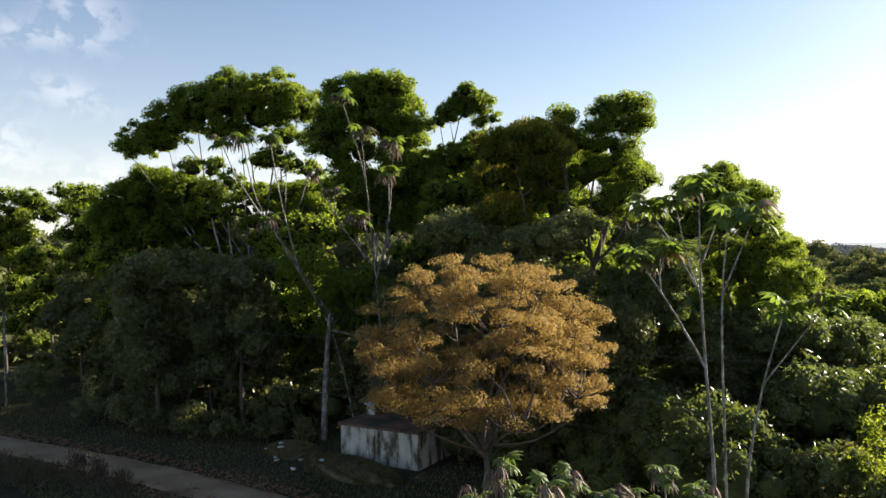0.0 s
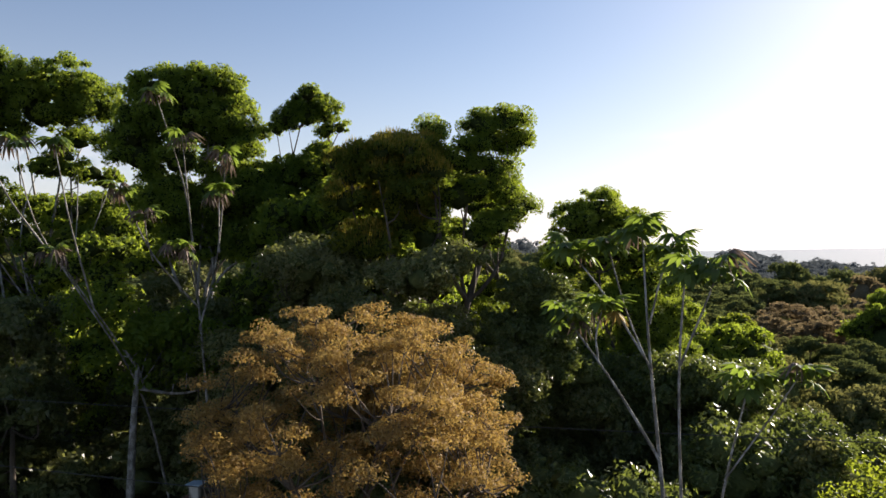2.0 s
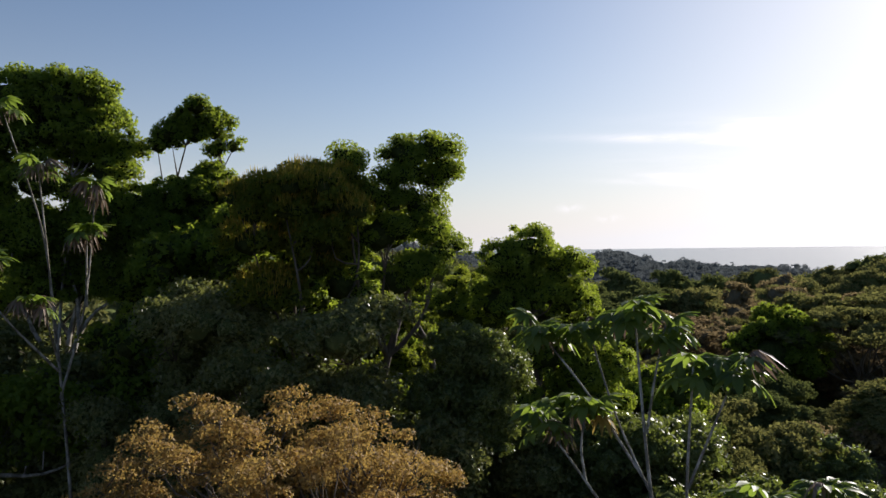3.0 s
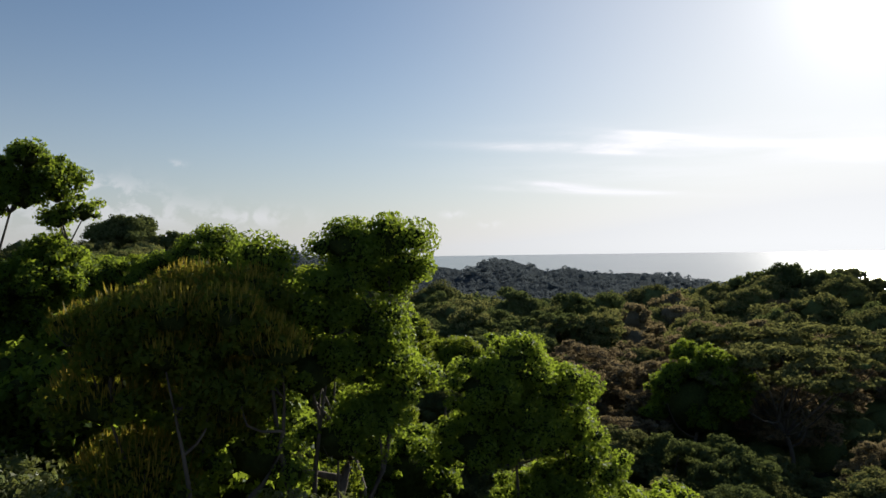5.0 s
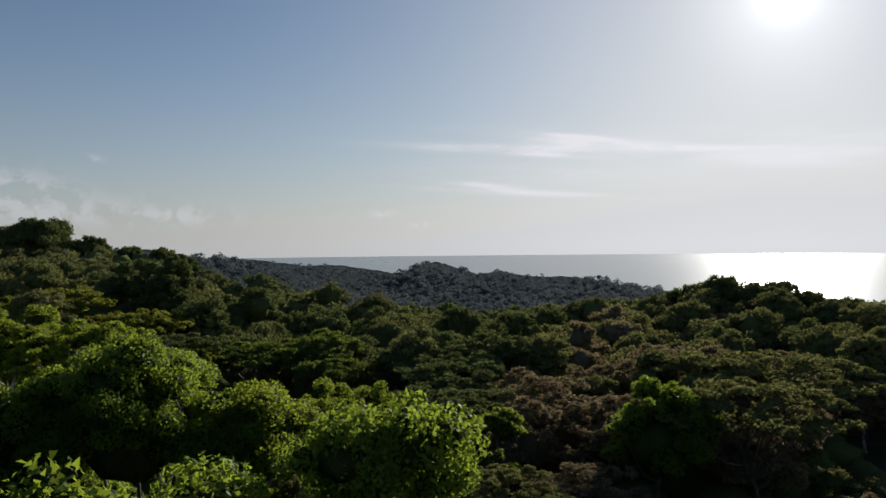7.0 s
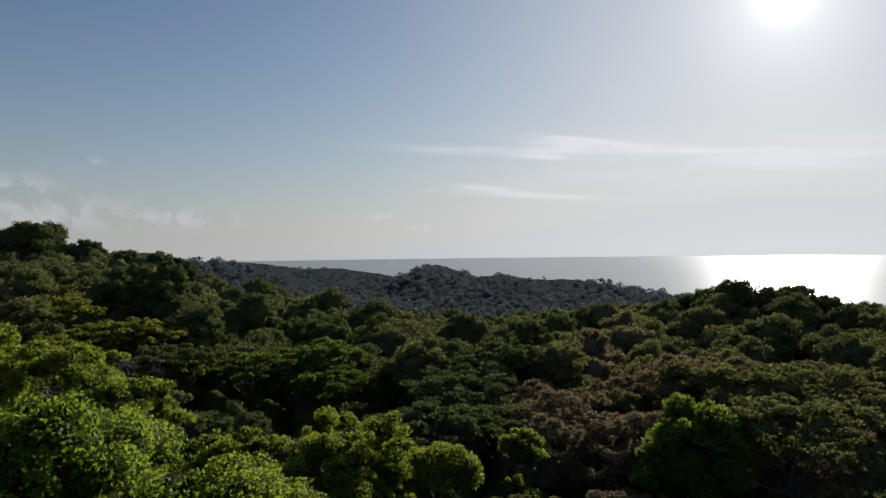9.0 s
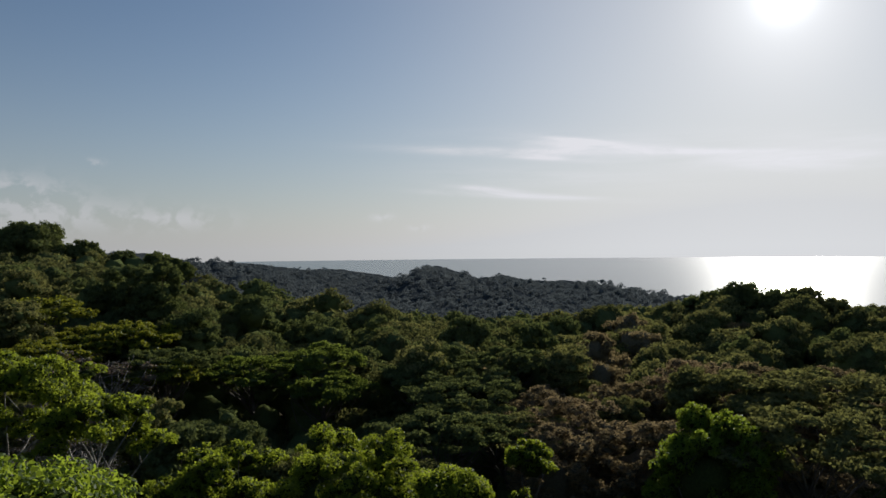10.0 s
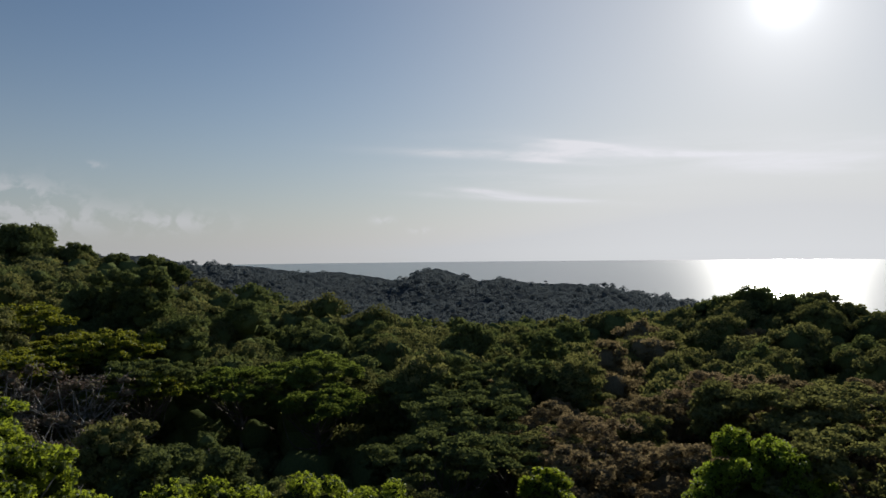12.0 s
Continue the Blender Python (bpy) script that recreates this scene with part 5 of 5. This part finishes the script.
# ---- umbrella-leaved pioneer trees ----
def palmate_leaf(seed, lobes=9, size=0.62, dry=0.0):
    """A hand-shaped leaf with drooping lobes on a stalk along +x."""
    rng = np.random.default_rng(seed)
    soup = Soup()
    stalk = np.array([[0, 0, 0], [0.25, 0, 0.06], [0.5, 0, 0.02]])
    soup.add(*tube(stalk, [0.015, 0.012, 0.01], 4))
    for a in np.linspace(-2.6, 2.6, lobes) + rng.normal(0, 0.06, lobes):
        ln = size * (1 - 0.22 * abs(a) / 2.6) * rng.uniform(0.85, 1.1)
        d, n = np.array([np.cos(a), np.sin(a), 0]), np.array([-np.sin(a), np.cos(a), 0])
        t = np.array([0.0, 0.3, 0.65, 1.0])
        droop = -(0.62 + dry) * ln * t**2 + 0.1 * ln * t + 0.05
        wide = ln * np.array([0.05, 0.16, 0.19, 0.03]) * (1 - 0.5 * dry)
        mid = stalk[-1] + d * (ln * t * (1 - 0.3 * dry))[:, None] + np.array([0, 0, 1]) * droop[:, None]
        v = np.concatenate([mid + n * wide[:, None] + [0, 0, 0.0], mid - np.array([0, 0, 0.03]), mid - n * wide[:, None]])
        k = np.arange(3)
        f = np.concatenate([np.stack([k, k + 1, k + 5, k + 4], -1), np.stack([k + 4, k + 5, k + 9, k + 8], -1)])
        soup.add(v, f)
    return soup


LEAF_MESH = [palmate_leaf(900 + k).mesh("palmate_leaf", PALM_GREEN) for k in range(3)]
DRY_MESH = [palmate_leaf(910 + k, dry=0.8).mesh("dry_palmate_leaf", DRY_LEAF) for k in range(2)]
GOLD_MESH = palmate_leaf(920, dry=0.4).mesh("golden_palmate_leaf", YELLOW)


def umbrella_tree(label, foot, stems, seed, per_tip=10, dry=0.05, girth=0.12, scale=1.0, golden=()):
    """stems: rows of points from the ground or a fork up to a leafy tip."""
    rng = np.random.default_rng(seed)
    root = new("umbrella_tree")
    root.location = foot
    tagged(root, label, "tree", "pale-stemmed umbrella trees")
    foot = np.array(foot, float)
    for n, (r0, pts) in enumerate(stems):
        p = np.array(pts, float)
        t = np.linspace(0, len(p) - 1, 5 * len(p))
        q = np.stack([np.interp(t, np.arange(len(p)), p[:, k]) for k in range(3)], -1)
        for _ in range(6):
            q[1:-1] = 0.25 * q[:-2] + 0.5 * q[1:-1] + 0.25 * q[2:]
        stem = child("stem", mesh_from("stem", *tube(q - foot, np.linspace(r0 * 0.75, 0.03, len(q)), 8), PALE_BARK, True), root)
        for k in range(per_tip):
            turn = k * 2.4 + rng.uniform(-0.3, 0.3)
            back = rng.uniform(0, 0.5)
            at = q[-1] - foot - (q[-1] - q[-4]) / (np.linalg.norm(q[-1] - q[-4]) + 1e-6) * back
            if n in golden and k == 0:
                me = GOLD_MESH
            else:
                me = DRY_MESH[k % 2] if rng.random() < dry else LEAF_MESH[int(rng.integers(3))]
            lf = child("leaf", me, root)
            s = scale * rng.uniform(0.8, 1.25)
            lf.matrix_basis = Matrix.Translation(at) @ Matrix.Rotation(turn, 4, "Z") @ Matrix.Rotation(rng.uniform(-0.7, 0.5), 4, "Y") @ Matrix.Scale(s, 4)
    return root


umbrella_tree("slender pale-stemmed tree with drooping hand-shaped leaves and one golden leaf", (-3.8, 35.6, 0), [
    (0.15, [(-3.8, 35.6, -0.3), (-3.8, 35.6, 5.2), (-4.1, 35.5, 10.4), (-4.6, 36.3, 14.3), (-5.0, 37.4, 18.9)]),
    (0.09, [(-4.1, 35.5, 10.2), (-5.2, 35.6, 12.0), (-6.2, 35.8, 13.4), (-7.9, 36.3, 15.4)]),
    (0.06, [(-6.4, 35.9, 13.6), (-6.6, 36.2, 14.6), (-6.5, 37.2, 15.7)]),
    (0.11, [(-3.4, 35.9, -0.3), (-3.4, 35.9, 5.2), (-3.5, 35.9, 13.1), (-3.2, 36.4, 17.3)]),
    (0.06, [(-4.6, 36.2, 13.6), (-6.4, 37.2, 16.0), (-8.4, 38.2, 18.1)]),
    (0.06, [(-3.4, 36.0, 13.6), (-2.6, 36.2, 15.6), (-1.9, 36.3, 17.4)]),
    (0.06, [(-4.6, 36.6, 15.0), (-4.4, 37.6, 16.6), (-4.1, 38.8, 18.1)]),
    (0.11, [(-2.8, 36.4, -0.3), (-2.7, 36.5, 5.2), (-2.1, 37.0, 9.3), (-1.2, 37.8, 13.0)]),
    (0.05, [(-4.4, 36.0, 13.2), (-5.6, 37.0, 15.4), (-6.6, 38.0, 18.3)]),
    (0.05, [(-2.1, 37.0, 9.3), (-0.6, 37.6, 11.5), (0.6, 38.0, 13.4)]),
], 951, per_tip=12, golden=(2,), scale=1.12)
umbrella_tree("tall pale-stemmed tree with grey drooping hand-shaped leaves", (-35.2, 41.0, 0), [
    (0.14, [(-35.2, 44.8, -0.3), (-35.6, 44.5, 10), (-35.4, 43.8, 15.7), (-34.8, 42.6, 22), (-34.6, 39.9, 28.0)]),
    (0.1, [(-35.3, 43.6, 16), (-34.2, 42.2, 20), (-33.4, 40.9, 25.2)]),
    (0.1, [(-35.4, 43.8, 14.5), (-36.0, 40.6, 18), (-36.1, 38.5, 22.1)]),
    (0.08, [(-36.0, 40.8, 17.6), (-35.4, 39.8, 19), (-35.0, 39.4, 20.6)]),
    (0.1, [(-35.5, 44.0, 13), (-33, 43.4, 18), (-31.5, 42.6, 24.2)]),
    (0.08, [(-33.0, 43.4, 18), (-32.2, 42.6, 20), (-31.8, 42.3, 22.0)]),
    (0.08, [(-35.4, 43.8, 15), (-33.8, 41.6, 17.6), (-33.2, 40.0, 18.6)]),
], 952, per_tip=12, dry=0.35, scale=1.05)
umbrella_tree("tall pale-stemmed tree with grey drooping hand-shaped leaves", (-39.4, 45.0, 0), [
    (0.12, [(-39.4, 45.0, -0.3), (-39.6, 43.0, 9), (-40.2, 38.5, 16), (-40.4, 35.8, 20), (-40.4, 34.8, 25.0)]),
    (0.09, [(-40.3, 37.0, 18), (-41.4, 35.0, 21.5), (-41.6, 33.6, 24.8)]),
    (0.09, [(-40.0, 39.6, 14.5), (-39.2, 37.4, 20), (-38.8, 36.2, 25.0)]),
    (0.07, [(-39.8, 41, 12.5), (-39.2, 38, 16), (-38.9, 36.0, 18.4)]),
], 953, per_tip=12, dry=0.35, scale=1.05)
for k, (x, y, top) in enumerate([(-2.2, 17.7, 10.3), (-1.5, 19.8, 9.7), (-0.6, 23.9, 9.0), (-3.6, 18.2, 9.2), (-0.6, 21.6, 9.0)]):
    umbrella_tree("young pale-stemmed tree with wilted brown and green leaves", (x + 0.6, y - 0.4, 0), [
        (0.07, [(x + 0.6, y - 0.4, -0.3), (x + 0.3, y - 0.3, top * 0.6), (x, y, top)]),
        (0.04, [(x + 0.3, y - 0.3, top * 0.7), (x + 0.9, y + 0.2, top * 0.85), (x + 1.1, y + 0.4, top * 0.96)]),
    ], 960 + k, per_tip=13, dry=0.6 if k in (0, 3) else 0.3, scale=0.55)

# ---- undergrowth ----


def shrub(label, x, y, r, h, mat, seed, leaf=(0.3, 0.16), per_area=60, category="shrub"):
    g = float(ground_z(x, y))
    return tree("shrub", label, fill_clumps(seed, (x, y, g + h * 0.5), (r * 0.75, r * 0.75, h * 0.42), int(5 + r * h * 0.9), (0.6, 1.1)), (x, y, g, g + h * 0.35), mat, BARK, seed, puff=0.55, per_area=per_area, leaf=leaf, group="roadside undergrowth", limbs=3, girth=0.06, fill=2.6, twigs=0, category=category)


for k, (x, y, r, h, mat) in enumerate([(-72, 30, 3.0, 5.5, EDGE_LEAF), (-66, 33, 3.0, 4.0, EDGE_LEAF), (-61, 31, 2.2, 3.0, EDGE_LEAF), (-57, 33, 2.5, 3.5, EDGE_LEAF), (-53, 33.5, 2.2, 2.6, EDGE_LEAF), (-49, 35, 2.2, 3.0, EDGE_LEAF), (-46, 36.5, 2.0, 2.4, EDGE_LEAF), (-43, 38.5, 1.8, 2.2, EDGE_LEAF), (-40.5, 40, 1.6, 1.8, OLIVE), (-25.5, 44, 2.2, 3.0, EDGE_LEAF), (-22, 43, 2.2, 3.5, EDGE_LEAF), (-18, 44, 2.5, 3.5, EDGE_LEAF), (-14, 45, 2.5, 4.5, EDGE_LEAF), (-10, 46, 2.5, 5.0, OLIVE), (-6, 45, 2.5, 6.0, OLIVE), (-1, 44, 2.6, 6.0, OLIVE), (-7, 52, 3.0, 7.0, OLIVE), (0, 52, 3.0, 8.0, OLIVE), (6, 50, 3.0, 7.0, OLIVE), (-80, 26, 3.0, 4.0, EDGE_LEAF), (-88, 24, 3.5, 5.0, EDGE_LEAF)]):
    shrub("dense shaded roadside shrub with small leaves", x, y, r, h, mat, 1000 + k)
for k, (x, y, r, h) in enumerate([(-52, 19.5, 2.2, 1.3), (-48.5, 20.5, 2.0, 1.2), (-45.5, 21.5, 1.7, 1.5), (-43, 22.8, 0.7, 2.4), (-41, 23.4, 0.6, 2.1), (-39, 24.0, 0.5, 1.5), (-55, 18.5, 2.0, 1.2), (-58.5, 17.5, 2.0, 1.3)]):
    g = float(ground_z(x, y))
    tree("shrub", "dry brown weeds with thin stalks beside the road", fill_clumps(1050 + k, (x, y, g + h * 0.5), (r, r, h * 0.5), int(14 + 9 * r), (0.2, 0.4)), (x, y, g, g + h * 0.2), WEED, BARK, 1050 + k, puff=0.22, per_area=70, leaf=(0.13, 0.06), core=0.0, fill=1.6, flat=1.0, low=-0.9, group="dry weeds beside the road", limbs=9, girth=0.05, twigs=5, tufts=0.35, category="shrub")


def build_grass():
    rng = np.random.default_rng(61)
    n = 60000
    x, y = rng.uniform(-85, 6, n), rng.uniform(20, 47, n)
    q = along(ROAD_LINE, 160)
    far = np.min(np.hypot(x[:, None] - q[None, ::2, 0], y[:, None] - q[None, ::2, 1]), axis=1)
    keep = (far > 2.3) & ~((x > -34.5) & (x < -26.5) & (y > 38) & (y < 46))
    x, y = x[keep], y[keep]
    n = len(x)
    base = np.stack([x, y, ground_z(x, y) - 0.02], -1)
    patch = 0.5 + 0.5 * np.sin(x * 0.9 + 2 * np.sin(y * 0.7)) * np.sin(y * 1.1 + 1.5 * np.sin(x * 0.5))
    a, h = rng.uniform(0, 6.28, n), rng.uniform(0.06, 0.2, n) + 0.28 * patch * rng.random(n) ** 2
    d = np.stack([np.cos(a), np.sin(a), 0 * a], -1)
    lean = rng.normal(0, 0.35, (n, 2)) * h[:, None]
    v = np.stack([base + d * 0.035, base - d * 0.035, base + np.concatenate([lean, h[:, None]], 1)], 1).reshape(-1, 3)
    tagged(new("grass", mesh_from("grass", v, np.arange(3 * n).reshape(-1, 3), VERGE)), "rough low weeds and dry grass on the road verge", "grass", kind="stuff")


build_grass()

for k, (x, y, s) in enumerate([(-39.6, 37.2, 0.42), (-38.8, 36.6, 0.38), (-40.4, 36.4, 0.3), (-37.4, 35.2, 0.4), (-34.6, 34.6, 0.4), (-33.0, 36.0, 0.3), (-36.0, 36.4, 0.28), (-38.2, 35.6, 0.26)]):
    rng = np.random.default_rng(1100 + k)
    v, f = ICO[2]
    lump = v * (0.5 + 0.5 * rng.random(len(v)))[:, None] * np.array([s, s * 0.6, s * 0.3])
    ob = new("litter", mesh_from("litter", lump, f, PLASTIC))
    ob.matrix_world = pose(x, y, bank_z(x, y) + 0.25 * s, 0, 0, 40 * k)
    tagged(ob, "crumpled pale plastic litter on the grass verge", "litter", "litter by the road")


def wire(label, a, b, sag, radius):
    t = np.linspace(0, 1, 60)[:, None]
    p = np.array(a) + (np.array(b) - np.array(a)) * t - np.array([0, 0, sag]) * (4 * t * (1 - t))
    tagged(new("power_line", mesh_from("power_line", *tube(p, np.full(60, radius), 5), CABLE, True)), label, "cable", "cables along the road")


def utility_pole(x, y, h):
    g = float(ground_z(x, y))
    root = new("utility_pole")
    root.location = (x, y, g)
    tagged(root, "slim grey utility pole beside the road", "pole", "utility poles")
    child("post", mesh_from("post", *tube([(0, 0, -0.5), (0, 0, h * 0.5), (0, 0, h)], [0.15, 0.13, 0.1], 10), PALE_BARK, True), root)
    block("crossarm", (-0.6, -0.05, h - 0.6), (0.6, 0.05, h - 0.48), PALE_BARK, root)
    for dx in (-0.5, 0.5):
        child("insulator", mesh_from("insulator", *tube([(dx, 0, h - 0.48), (dx, 0, h - 0.4), (dx, 0, h - 0.3)], [0.05, 0.07, 0.03], 8), PLASTIC, True), root)


utility_pole(-78.5, 29.7, 10.0)
utility_pole(50, 51.6, 10.0)
wire("thin dark power line strung along the road", (-78.5, 29.7, 9.7), (50, 51.6, 10.6), 0.7, 0.02)
wire("thin dark telephone cable strung along the road", (-78.5, 29.7, 6.0), (50, 51.6, 5.2), 0.6, 0.025)
